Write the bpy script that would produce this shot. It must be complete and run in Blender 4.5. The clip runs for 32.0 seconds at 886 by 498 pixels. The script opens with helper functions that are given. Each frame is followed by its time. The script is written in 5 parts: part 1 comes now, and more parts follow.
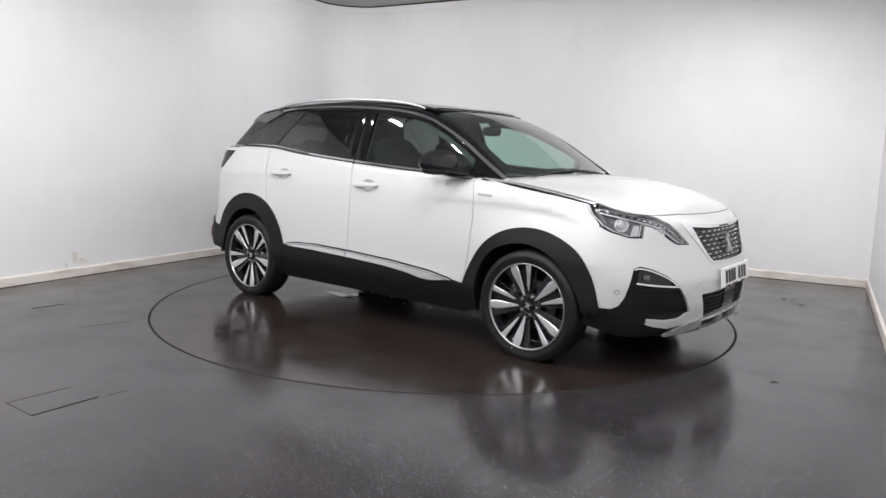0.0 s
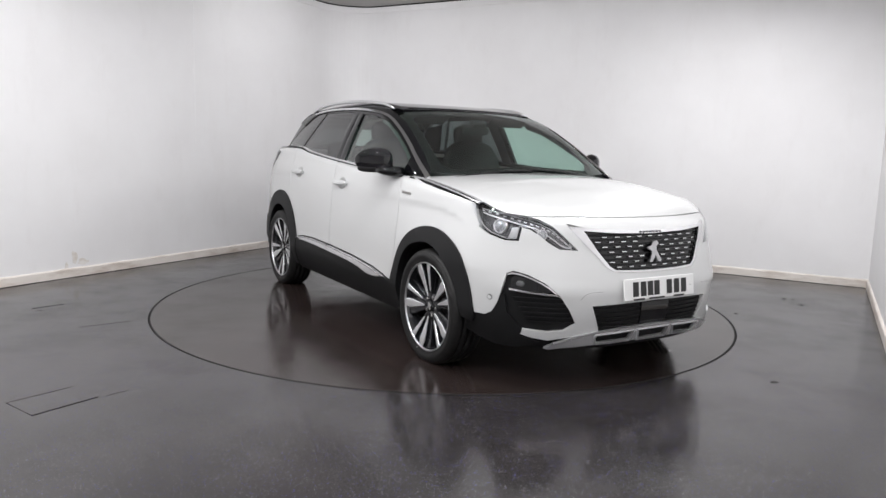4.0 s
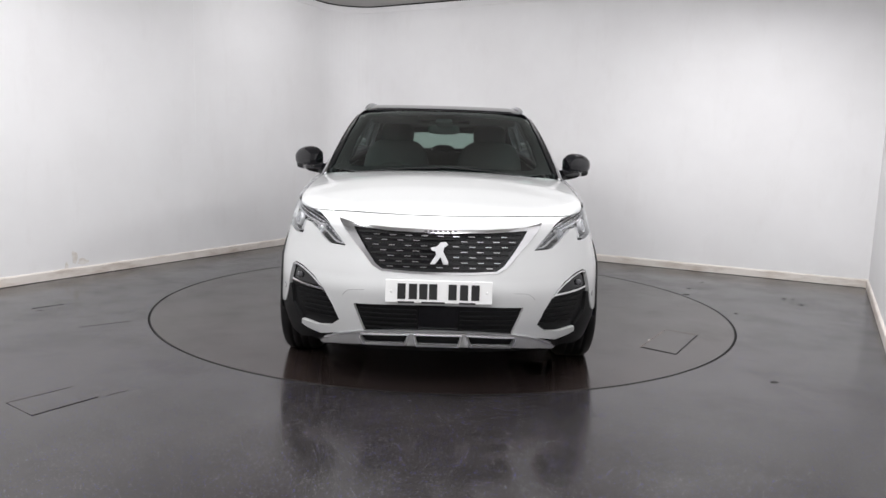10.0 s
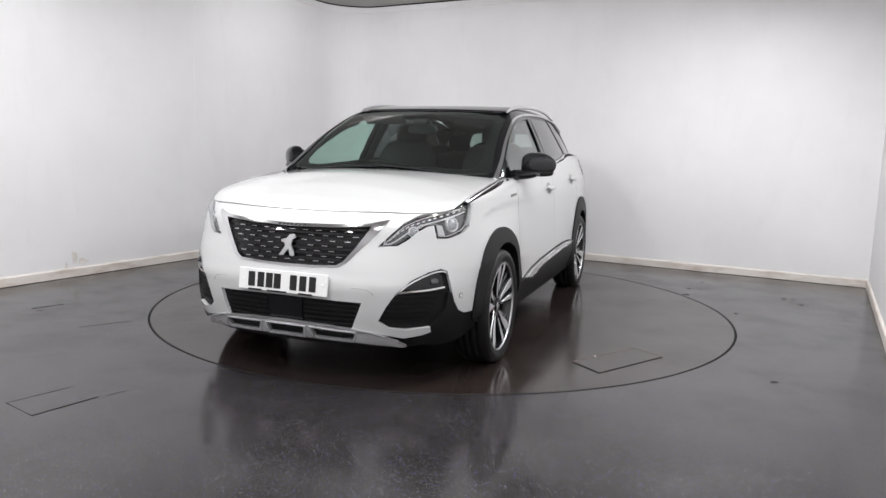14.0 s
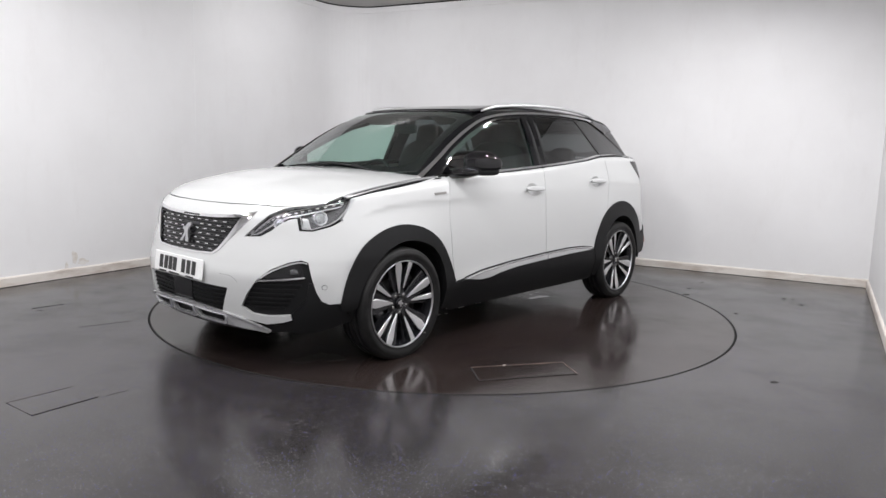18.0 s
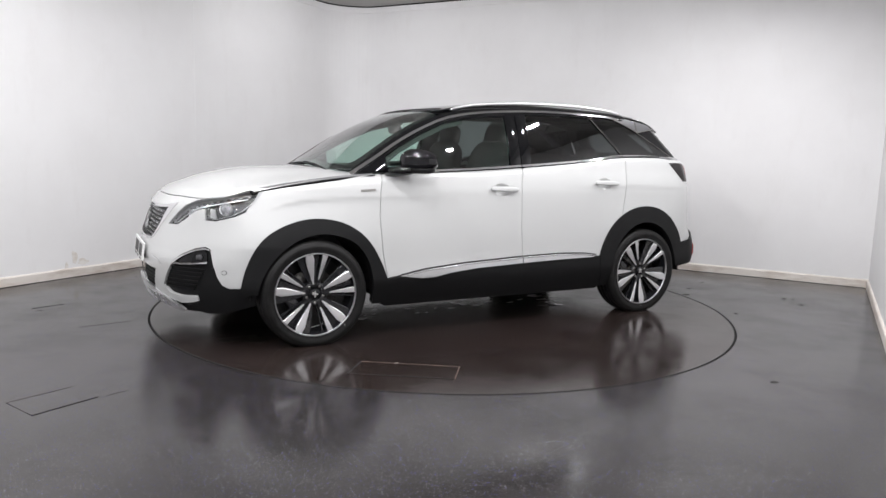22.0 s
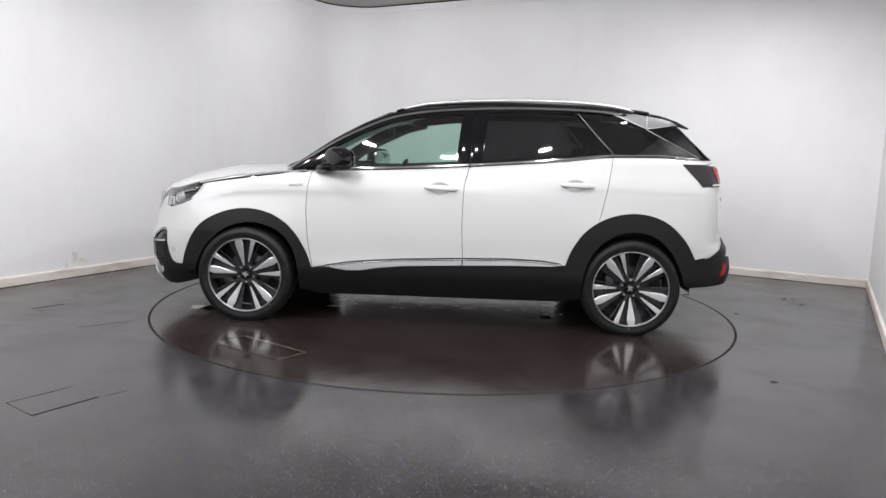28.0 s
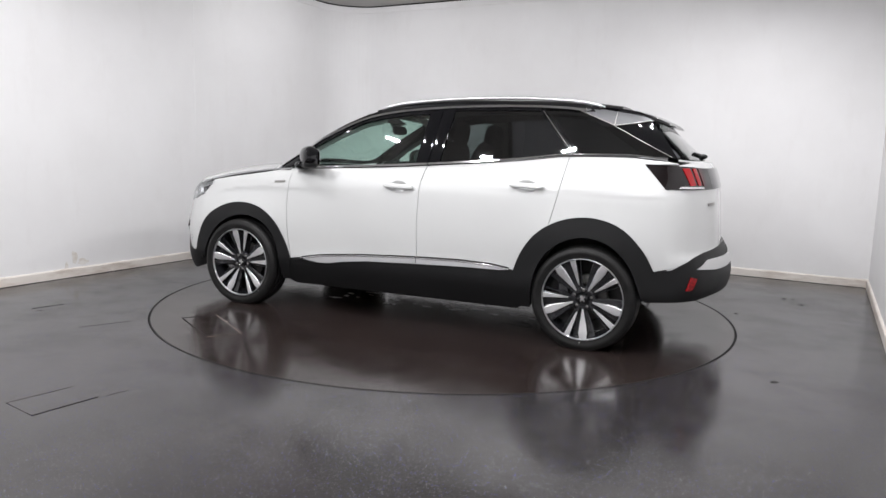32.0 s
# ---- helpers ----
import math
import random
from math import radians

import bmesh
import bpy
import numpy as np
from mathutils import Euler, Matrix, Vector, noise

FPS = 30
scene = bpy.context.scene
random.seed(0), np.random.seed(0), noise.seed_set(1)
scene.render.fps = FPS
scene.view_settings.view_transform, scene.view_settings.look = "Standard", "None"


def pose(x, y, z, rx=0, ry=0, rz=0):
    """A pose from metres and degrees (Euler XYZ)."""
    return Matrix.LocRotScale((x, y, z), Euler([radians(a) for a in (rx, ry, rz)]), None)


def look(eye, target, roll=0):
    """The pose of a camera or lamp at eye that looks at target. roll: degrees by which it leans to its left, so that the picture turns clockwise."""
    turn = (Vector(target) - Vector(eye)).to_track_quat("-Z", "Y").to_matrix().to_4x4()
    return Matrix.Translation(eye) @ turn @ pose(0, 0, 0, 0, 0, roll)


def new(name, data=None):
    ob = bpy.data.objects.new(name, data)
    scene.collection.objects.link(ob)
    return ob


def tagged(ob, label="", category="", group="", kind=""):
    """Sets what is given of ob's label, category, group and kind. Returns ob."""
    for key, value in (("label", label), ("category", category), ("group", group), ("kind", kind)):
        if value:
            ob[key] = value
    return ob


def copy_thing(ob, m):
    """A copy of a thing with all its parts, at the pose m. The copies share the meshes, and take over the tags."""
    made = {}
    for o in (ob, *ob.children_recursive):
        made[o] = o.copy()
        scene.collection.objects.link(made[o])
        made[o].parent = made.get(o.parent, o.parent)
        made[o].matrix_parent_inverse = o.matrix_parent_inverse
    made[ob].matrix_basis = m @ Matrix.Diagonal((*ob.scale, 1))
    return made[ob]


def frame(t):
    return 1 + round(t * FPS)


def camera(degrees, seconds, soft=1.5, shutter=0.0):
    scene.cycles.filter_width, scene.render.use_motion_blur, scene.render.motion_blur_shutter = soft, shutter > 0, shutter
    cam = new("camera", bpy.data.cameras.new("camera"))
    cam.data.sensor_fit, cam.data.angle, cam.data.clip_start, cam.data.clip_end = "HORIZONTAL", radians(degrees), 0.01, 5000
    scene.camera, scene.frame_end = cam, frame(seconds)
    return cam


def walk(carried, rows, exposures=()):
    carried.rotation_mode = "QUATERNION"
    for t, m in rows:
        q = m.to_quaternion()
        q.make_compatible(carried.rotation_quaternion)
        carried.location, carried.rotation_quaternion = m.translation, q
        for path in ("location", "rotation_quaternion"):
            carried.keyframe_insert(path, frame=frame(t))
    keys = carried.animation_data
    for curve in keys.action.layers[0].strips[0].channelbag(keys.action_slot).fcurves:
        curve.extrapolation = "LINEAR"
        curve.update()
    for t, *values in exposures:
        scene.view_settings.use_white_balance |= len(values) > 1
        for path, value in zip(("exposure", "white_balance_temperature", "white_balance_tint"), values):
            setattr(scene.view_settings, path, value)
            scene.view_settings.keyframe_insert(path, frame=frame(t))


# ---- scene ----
from mathutils.geometry import delaunay_2d_cdt
cam = camera(64.17, 32.0)
EYE = (0.0, -5.672, 1.2221)
AIM = Vector((-0.00198, 0.99055, -0.13717))
HOLD = look(EYE, Vector(EYE) + AIM, 1.662)
walk(cam, [(0, HOLD), (32, HOLD)])

# ---- room axes: E1 runs towards the back wall, E2 along it ----
ROOM_TURN = math.degrees(math.atan2(0.883, 0.470)) - 90
ROOM = pose(0, 0, 0, 0, 0, ROOM_TURN)          # x along the back wall, y towards it
X0, X1, Y0, Y1 = -3.24, 3.13, -6.6, 3.06       # inner faces of the walls
TOP = 3.085                                    # height of the ceiling
DISC = 2.23                                    # radius of the turntable


def in_room(x, y, z=0.0):
    return ROOM @ Vector((x, y, z))


# ---- light ----
world = bpy.data.worlds.new("world")
world.use_nodes = True
world.node_tree.nodes["Background"].inputs[0].default_value = (0.8, 0.85, 1.0, 1)
world.node_tree.nodes["Background"].inputs[1].default_value = 0.02
scene.world = world
# the ring's eighth lamp is added to brighten the right-hand wall
RING = [(2.40 * math.cos(radians(a)), 2.40 * math.sin(radians(a))) for a in [-143 + 180 / 7 * k for k in range(8)]]
# added fill lamps, unseen: six to the rear, two aimed at the far walls
REAR_FILL = [(-2.0, -3.9), (0.2, -3.9), (2.2, -3.9), (-2.0, -5.6), (0.2, -5.6), (2.2, -5.6)]
WALL_FILL = [(-1.7, 0.9, -2.9, 2.6), (-0.6, 1.6, -0.6, 3.0)]
LAMPS = [look((x, y, TOP - 0.10), (0.8 * x, 0.8 * y, 0.0)) for x, y in RING]
LAMPS += [look((x, y, TOP - 0.10), (0.8 * x, y + 1.8, 0.0)) for x, y in REAR_FILL]
LAMPS += [look((x, y, TOP - 0.13), (u, v, 1.3)) for x, y, u, v in WALL_FILL]
LAMP_POWERS = [18.0, 17.5, 17.5, 17.5, 17.5, 17.5, 21.0, 30.0] + [26.5] * 6 + [12.5, 1.5]
for m, watts in zip(LAMPS, LAMP_POWERS):
    lamp = new("ring_or_fill_light", bpy.data.lights.new("ring_or_fill_light", "AREA"))
    lamp.data.shape, lamp.data.size, lamp.data.size_y = "RECTANGLE", 0.16, 0.045
    lamp.data.energy, lamp.data.color, lamp.data.spread = watts, (0.985, 0.98, 1.0), radians(180)
    lamp.matrix_world = ROOM @ m
scene.view_settings.exposure = 0.02

# ---- materials ----
def material(name, base, rough=0.5, metal=0.0, coat=0.0, spec=0.5):
    m = bpy.data.materials.new(name)
    m.use_nodes = True
    b = m.node_tree.nodes["Principled BSDF"]
    b.inputs["Base Color"].default_value = (*base, 1)
    b.inputs["Roughness"].default_value = rough
    b.inputs["Metallic"].default_value = metal
    b.inputs["Coat Weight"].default_value = coat
    b.inputs["Coat Roughness"].default_value = 0.03
    b.inputs["Specular IOR Level"].default_value = spec
    return m


def node(m, kind, **inputs):
    n = m.node_tree.nodes.new(kind)
    for key, value in inputs.items():
        n.inputs[key.replace("_", " ")].default_value = value
    return n


def join(m, a, out, b, into):
    m.node_tree.links.new(a.outputs[out], b.inputs[into])


def ramp(m, stops):
    n = m.node_tree.nodes.new("ShaderNodeValToRGB")
    e = n.color_ramp.elements
    e[0].position, e[0].color = stops[0][0], (*stops[0][1], 1)
    e[1].position, e[1].color = stops[-1][0], (*stops[-1][1], 1)
    for p, c in stops[1:-1]:
        k = e.new(p)
        k.color = (*c, 1)
    return n


def mixed(m, a, b, factor, blend="MIX"):
    """A colour mix of two (node, output) or colours by a (node, output) or number; gives (node, output)."""
    n = m.node_tree.nodes.new("ShaderNodeMix")
    n.data_type, n.blend_type = "RGBA", blend
    for value, slot in ((factor, 0), (a, 6), (b, 7)):
        if isinstance(value, tuple) and hasattr(value[0], "outputs"):
            m.node_tree.links.new(value[0].outputs[value[1]], n.inputs[slot])
        else:
            n.inputs[slot].default_value = value if slot == 0 else (*value, 1)
    return n, 2


def coords(m, scale=(1, 1, 1), out="Object"):
    c, s = node(m, "ShaderNodeTexCoord"), node(m, "ShaderNodeMapping")
    s.inputs["Scale"].default_value = scale
    join(m, c, out, s, "Vector")
    return s


def noisy(m, scale, detail=3.0, rough=0.55, stretch=(1, 1, 1)):
    n = node(m, "ShaderNodeTexNoise", Scale=scale, Detail=detail, Roughness=rough)
    join(m, coords(m, stretch), "Vector", n, "Vector")
    return n


def bsdf(m):
    return m.node_tree.nodes["Principled BSDF"]


def bumped(m, n, out, strength, distance=0.002):
    b = node(m, "ShaderNodeBump", Strength=strength, Distance=distance)
    join(m, n, out, b, "Height")
    join(m, b, "Normal", bsdf(m), "Normal")


def varied(m, low, high, scale, detail=4.0, stretch=(1, 1, 1), span=(0.35, 0.65)):
    n = noisy(m, scale, detail, 0.6, stretch)
    r = ramp(m, [(span[0], low), (span[1], high)])
    join(m, n, "Fac", r, "Fac")
    join(m, r, "Color", bsdf(m), "Base Color")
    return r


def wall_paint():
    m = material("wall_paint", (0.8, 0.8, 0.8), 0.6)
    a, b = noisy(m, 0.9, 5, 0.6), noisy(m, 5.0, 6, 0.7, (1, 1, 0.25))
    r1 = ramp(m, [(0.35, (0.82, 0.812, 0.815)), (0.65, (0.865, 0.86, 0.865))])
    r2 = ramp(m, [(0.30, (0.965, 0.96, 0.955)), (0.45, (1, 1, 1))])
    join(m, a, "Fac", r1, "Fac")
    join(m, b, "Fac", r2, "Fac")
    c = mixed(m, (r1, 0), (r2, 0), 0.6, "MULTIPLY")
    m.node_tree.links.new(c[0].outputs[2], bsdf(m).inputs["Base Color"])
    bumped(m, noisy(m, 220, 2), "Fac", 0.12, 0.001)
    return m


def floor_vinyl(name, base_a, base_b, flecks, rough):
    """Safety vinyl: dark, glossy, wet in places, with small white and blue flecks."""
    m = material(name, base_a, 0.2)
    a = noisy(m, 1.3, 6, 0.65)
    r = ramp(m, [(0.35, base_a), (0.65, base_b)])
    join(m, a, "Fac", r, "Fac")
    last = (r, 0)
    for scale, limit, colour in ((130.0, 0.22, (0.36, 0.36, 0.39)), (110.0, 0.20, (0.11, 0.11, 0.40))):
        v = node(m, "ShaderNodeTexVoronoi", Scale=scale)
        join(m, coords(m), "Vector", v, "Vector")
        k = ramp(m, [(limit * 0.8, (flecks,) * 3), (limit, (0, 0, 0))])
        join(m, v, "Distance", k, "Fac")
        pick = ramp(m, [(0.60, (0, 0, 0)), (0.66, (1, 1, 1))])
        join(m, v, "Color", pick, "Fac")
        f = mixed(m, (k, 0), (pick, 0), 1.0, "MULTIPLY")
        last = mixed(m, last, colour, f)
    m.node_tree.links.new(last[0].outputs[last[1]], bsdf(m).inputs["Base Color"])
    wide, fine = noisy(m, 1.7, 6.0, 0.65), noisy(m, 14.0, 3.0, 0.6)
    both = mixed(m, (wide, 0), (fine, 0), 0.12)
    k = ramp(m, [(0.34, (rough[0],) * 3), (0.62, (rough[1],) * 3)])
    m.node_tree.links.new(both[0].outputs[both[1]], k.inputs["Fac"])
    join(m, k, "Color", bsdf(m), "Roughness")
    bumped(m, noisy(m, 26, 3), "Fac", 0.05, 0.002)
    return m


def car_paint():
    m = material("pearl_white_paint", (0.60, 0.60, 0.588), 0.40, 0.16, 1.0)
    f = noisy(m, 900, 1)
    r = ramp(m, [(0.4, (0.548, 0.553, 0.550)), (0.6, (0.590, 0.595, 0.592))])
    join(m, f, "Fac", r, "Fac")
    join(m, r, "Color", bsdf(m), "Base Color")
    return m


def thin_glass(name, tint, gloss=0.02, shine_least=0.10):
    """A thin pane: it lets light through, tinted, and reflects by its angle."""
    m = bpy.data.materials.new(name)
    m.use_nodes = True
    m.node_tree.nodes.clear()
    out = node(m, "ShaderNodeOutputMaterial")
    clear, shine, mix = node(m, "ShaderNodeBsdfTransparent"), node(m, "ShaderNodeBsdfGlossy"), node(m, "ShaderNodeMixShader")
    facing, curve = node(m, "ShaderNodeLayerWeight", Blend=0.5), node(m, "ShaderNodeValToRGB")
    steps = [(k / 10, shine_least + (1 - shine_least) * (k / 10) ** 5) for k in range(11)]
    curve.color_ramp.elements[1].position = 1.0
    for k, (at, value) in enumerate(steps):
        e = curve.color_ramp.elements[0] if k == 0 else curve.color_ramp.elements[-1] if k == 10 else curve.color_ramp.elements.new(at)
        e.color = (value, value, value, 1)
    join(m, facing, "Facing", curve, "Fac")
    clear.inputs["Color"].default_value = (*tint, 1)
    shine.inputs["Color"].default_value = (1, 1, 1, 1)
    shine.inputs["Roughness"].default_value = gloss
    join(m, curve, "Color", mix, 0)
    join(m, clear, 0, mix, 1)
    join(m, shine, 0, mix, 2)
    join(m, mix, 0, out, 0)
    return m


WALL = wall_paint()
CEIL = material("ceiling_paint", (0.43, 0.42, 0.41), 0.8)
varied(CEIL, (0.40, 0.39, 0.38), (0.46, 0.45, 0.435), 2.0)
SKIRT = material("baseboard_paint", (0.72, 0.66, 0.60), 0.5)
varied(SKIRT, (0.50, 0.42, 0.36), (0.78, 0.73, 0.68), 3.0, 6.0, (1, 1, 4), (0.28, 0.55))
FLOOR = floor_vinyl("grey_fleck_vinyl", (0.020, 0.0175, 0.0175), (0.031, 0.0275, 0.0275), 1.0, (0.10, 0.27))
DISC_VINYL = floor_vinyl("worn_turntable_vinyl", (0.018, 0.0125, 0.011), (0.027, 0.0195, 0.0172), 0.25, (0.08, 0.24))
GAP = material("dark_gap", (0.008, 0.008, 0.008), 0.8)
PAINT = car_paint()
BLACK_PLASTIC = material("black_grained_plastic", (0.0075, 0.0075, 0.008), 0.52)
bsdf(BLACK_PLASTIC).inputs["Specular IOR Level"].default_value = 0.22
bumped(BLACK_PLASTIC, noisy(BLACK_PLASTIC, 700, 2), "Fac", 0.25, 0.0006)
GLOSS_BLACK = material("gloss_black", (0.004, 0.004, 0.005), 0.05, 0.0, 0.0)
CHROME = material("chrome", (0.78, 0.78, 0.79), 0.10, 1.0)
SATIN = material("satin_silver", (0.72, 0.72, 0.72), 0.32, 1.0)
ALLOY = material("machined_alloy", (0.82, 0.82, 0.83), 0.36, 0.9)
DARK_ALLOY = material("dark_gloss_alloy", (0.012, 0.012, 0.014), 0.18, 0.0, 0.6)
RUBBER = material("tyre_rubber", (0.009, 0.009, 0.009), 0.5)
bsdf(RUBBER).inputs["Specular IOR Level"].default_value = 0.28
varied(RUBBER, (0.006, 0.006, 0.006), (0.012, 0.0115, 0.0115), 14.0)
STEEL = material("brake_steel", (0.30, 0.29, 0.28), 0.40, 1.0)
BRAKE = material("dull_brake_disc", (0.10, 0.097, 0.094), 0.5, 0.8)
GLASS = thin_glass("green_glass", (0.71, 0.88, 0.815), 0.02, 0.115)
PRIVACY = thin_glass("privacy_glass", (0.155, 0.16, 0.17), 0.02, 0.085)
LENS = thin_glass("clear_lens", (0.86, 0.87, 0.88))
CABIN = material("black_cabin_trim", (0.010, 0.010, 0.0105), 0.7)
CLOTH = material("dark_seat_cloth", (0.013, 0.013, 0.014), 0.85)
PLATE = material("plate_white", (0.80, 0.80, 0.79), 0.35)
INK = material("plate_black", (0.010, 0.010, 0.010), 0.4)
RED = material("red_lens", (0.30, 0.004, 0.007), 0.12, 0.0, 0.0, 0.3)
FOG_GLASS = material("fog_lamp_glass", (0.10, 0.10, 0.105), 0.12, 0.5)
LENS_BALL = material("projector_glass", (0.62, 0.63, 0.65), 0.12, 0.6)
varied(LENS_BALL, (0.16, 0.165, 0.17), (0.80, 0.81, 0.83), 95.0, 2.0)
MIRROR = material("mirror_silver", (0.85, 0.86, 0.87), 0.02, 1.0)
SMOKED = material("smoked_lens", (0.006, 0.0035, 0.004), 0.05)
LINING = material("grey_head_lining", (0.075, 0.075, 0.075), 0.9)
LAMP_BODY = material("lamp_body", (0.7, 0.7, 0.7), 0.5)
JOINT = material("worn_joint", (0.013, 0.011, 0.011), 0.35)
# pale brown: the glint on the hatch's worn raised edge, put into the colour
WORN_GLINT = material("worn_edge_glint", (0.15, 0.105, 0.08), 0.35)
varied(WORN_GLINT, (0.03, 0.022, 0.018), (0.22, 0.16, 0.125), 9.0)
WATER = material("wet_floor", (0.012, 0.009, 0.008), 0.02, 0.0, 0.6, 1.0)
SEAM = material("filler_white", (0.86, 0.86, 0.86), 0.6)
SCUFF = material("grey_scuff", (0.68, 0.665, 0.65), 0.7)
SILVER = material("silver_paint", (0.72, 0.72, 0.725), 0.26, 0.7)
HOUSING = material("lamp_housing", (0.075, 0.075, 0.079), 0.25, 0.3)
PEWTER = material("grey_metallic_paint", (0.12, 0.12, 0.125), 0.45, 0.4)
PILLAR = material("pale_pillar_lining", (0.06, 0.06, 0.06), 0.8)
REFLEX = material("red_reflex_plastic", (0.20, 0.004, 0.006), 0.25, 0.0, 0.0, 0.25)
varied(REFLEX, (0.10, 0.003, 0.004), (0.30, 0.006, 0.009), 60.0)
DEEP_RED = material("dark_red_reflector", (0.10, 0.006, 0.008), 0.2)
REAR_GLASS = thin_glass("tinted_rear_glass", (0.40, 0.45, 0.43), 0.02, 0.05)
RIM = material("rim_alloy", (0.50, 0.50, 0.51), 0.32, 1.0)
RAIL = material("satin_aluminium", (0.70, 0.70, 0.71), 0.38, 0.9)
# even pale grey that stands in for light reflected by wet floor
WET_GLINT = material("pale_wet_glint", (0.30, 0.30, 0.30), 0.35)
STRIP = material("satin_chrome_strip", (0.66, 0.66, 0.67), 0.26, 0.6)

# ---- mesh helpers ----
def link(name, bm, mat, parent=None, label="", smooth=False):
    me = bpy.data.meshes.new(name)
    bm.normal_update()
    bm.to_mesh(me)
    bm.free()
    me.materials.append(mat)
    if smooth:
        me.shade_smooth()
    ob = new(name, me)
    if parent:
        ob.parent = parent
    return tagged(ob, label)


def part(name, bm, mat, parent, label="", smooth=False):
    return link(name, bm, mat, parent, label, smooth)


def box(bm, size, at, bevel=0.0, turn=(0, 0, 0)):
    """A box of that size about a centre, its edges rounded by bevel."""
    m = pose(*at, *turn) @ Matrix.Diagonal((*size, 1))
    made = bmesh.ops.create_cube(bm, size=1.0, matrix=m)["verts"]
    if bevel:
        edges = {e for v in made for e in v.link_edges}
        bmesh.ops.bevel(bm, geom=list(edges), offset=bevel, segments=2, profile=0.5, affect="EDGES")
    return bm


def slab(bm, outline, z0, z1):
    """A flat plate: an outline in the plane, from z0 to z1."""
    low, high = [bm.verts.new((x, y, z0)) for x, y in outline], [bm.verts.new((x, y, z1)) for x, y in outline]
    n = len(outline)
    bm.faces.new(high)
    bm.faces.new(low[::-1])
    for i in range(n):
        bm.faces.new((low[i], low[(i + 1) % n], high[(i + 1) % n], high[i]))
    return bm


def strip(bm, left, right, closed=False):
    """Quads between two rows of points of the same length."""
    a, b = [bm.verts.new(p) for p in left], [bm.verts.new(p) for p in right]
    n = len(a)
    for i in range(n if closed else n - 1):
        j = (i + 1) % n
        bm.faces.new((a[i], a[j], b[j], b[i]))
    return a, b


def lathe(bm, profile, segments=64, axis="y"):
    """Turns a profile of (radius, offset along the axis) round the y axis."""
    rows = []
    for r, o in profile:
        rows.append([bm.verts.new((r * math.cos(2 * math.pi * k / segments), o, r * math.sin(2 * math.pi * k / segments))) for k in range(segments)])
    for a, b in zip(rows, rows[1:]):
        for k in range(segments):
            j = (k + 1) % segments
            bm.faces.new((a[k], a[j], b[j], b[k]))
    return rows


# ---- the room ----
def wall_path(inset=0.0, radius=0.55):
    """The room's inner outline, with its rounded far corner, from the near side round and back."""
    x0, x1, y0, y1 = X0 + inset, X1 - inset, Y0 + inset, Y1 - inset
    r = radius - inset
    corner = [(x0 + r - r * math.cos(a), y1 - r + r * math.sin(a)) for a in [math.pi / 2 * k / 14 for k in range(15)]]
    return [(x0, y0), *corner, (x1, y1), (x1, y0)]


def make_wall(name, points, outward, label):
    """One wall, 12 cm thick, along a row of room points."""
    bm = bmesh.new()
    inner, outer = [Vector((x, y, 0)) for x, y in points], [Vector((x, y, 0)) + Vector((*o, 0)) for (x, y), o in zip(points, outward)]
    up = Vector((0, 0, TOP + 0.1))
    rows = [[bm.verts.new(ROOM @ p) for p in row] for row in (inner, [p + up for p in inner], [p + up for p in outer], outer)]
    for a, b in zip(rows, rows[1:] + rows[:1]):
        for i in range(len(points) - 1):
            bm.faces.new((a[i], a[i + 1], b[i + 1], b[i]))
    bm.faces.new([r[0] for r in rows])
    bm.faces.new([r[-1] for r in rows][::-1])
    bmesh.ops.recalc_face_normals(bm, faces=bm.faces)
    return tagged(link(name, bm, WALL), label, "wall", kind="structure")


path = wall_path()
make_wall("wall_west", path[:17], [(-0.12, 0.0)] + [(-0.12 * math.cos(a), 0.12 * math.sin(a)) for a in [math.pi / 2 * k / 14 for k in range(15)]] + [(0.0, 0.12)], "white painted studio wall with a rounded corner")
make_wall("wall_east", [(X1, Y1 + 0.12), (X1, Y0)], [(0.12, 0), (0.12, 0)], "white painted studio wall")
make_wall("wall_south", [(X1 + 0.12, Y0), (X0 - 0.12, Y0)], [(0, -0.12), (0, -0.12)], "white painted studio wall behind the camera")


def make_baseboard(name, points, inward):
    bm = bmesh.new()
    rows = []
    for depth, z in ((0.0, 0.004), (0.018, 0.004), (0.018, 0.072), (0.010, 0.082), (0.0, 0.084)):
        rows.append([bm.verts.new(in_room(x + depth * i, y + depth * j, z)) for (x, y), (i, j) in zip(points, inward)])
    for a, b in zip(rows, rows[1:]):
        for i in range(len(points) - 1):
            bm.faces.new((a[i], a[i + 1], b[i + 1], b[i]))
    bmesh.ops.recalc_face_normals(bm, faces=bm.faces)
    return tagged(link(name, bm, SKIRT), "scuffed cream wooden baseboard", "baseboard", kind="structure")


make_baseboard("baseboard", path[:17], [(1, 0)] + [(math.cos(a), -math.sin(a)) for a in [math.pi / 2 * k / 14 for k in range(15)]] + [(0, -1)])
make_baseboard("baseboard", [(X1, Y1), (X1, Y0)], [(-1, 0), (-1, 0)])

bm = bmesh.new()
slab(bm, [tuple(in_room(x, y).xy) for x, y in ((X0 - 0.2, Y0 - 0.2), (X1 + 0.2, Y0 - 0.2), (X1 + 0.2, Y1 + 0.2), (X0 - 0.2, Y1 + 0.2))], TOP, TOP + 0.08)
tagged(link("ceiling", bm, CEIL), "grey painted studio ceiling", "ceiling", kind="structure")

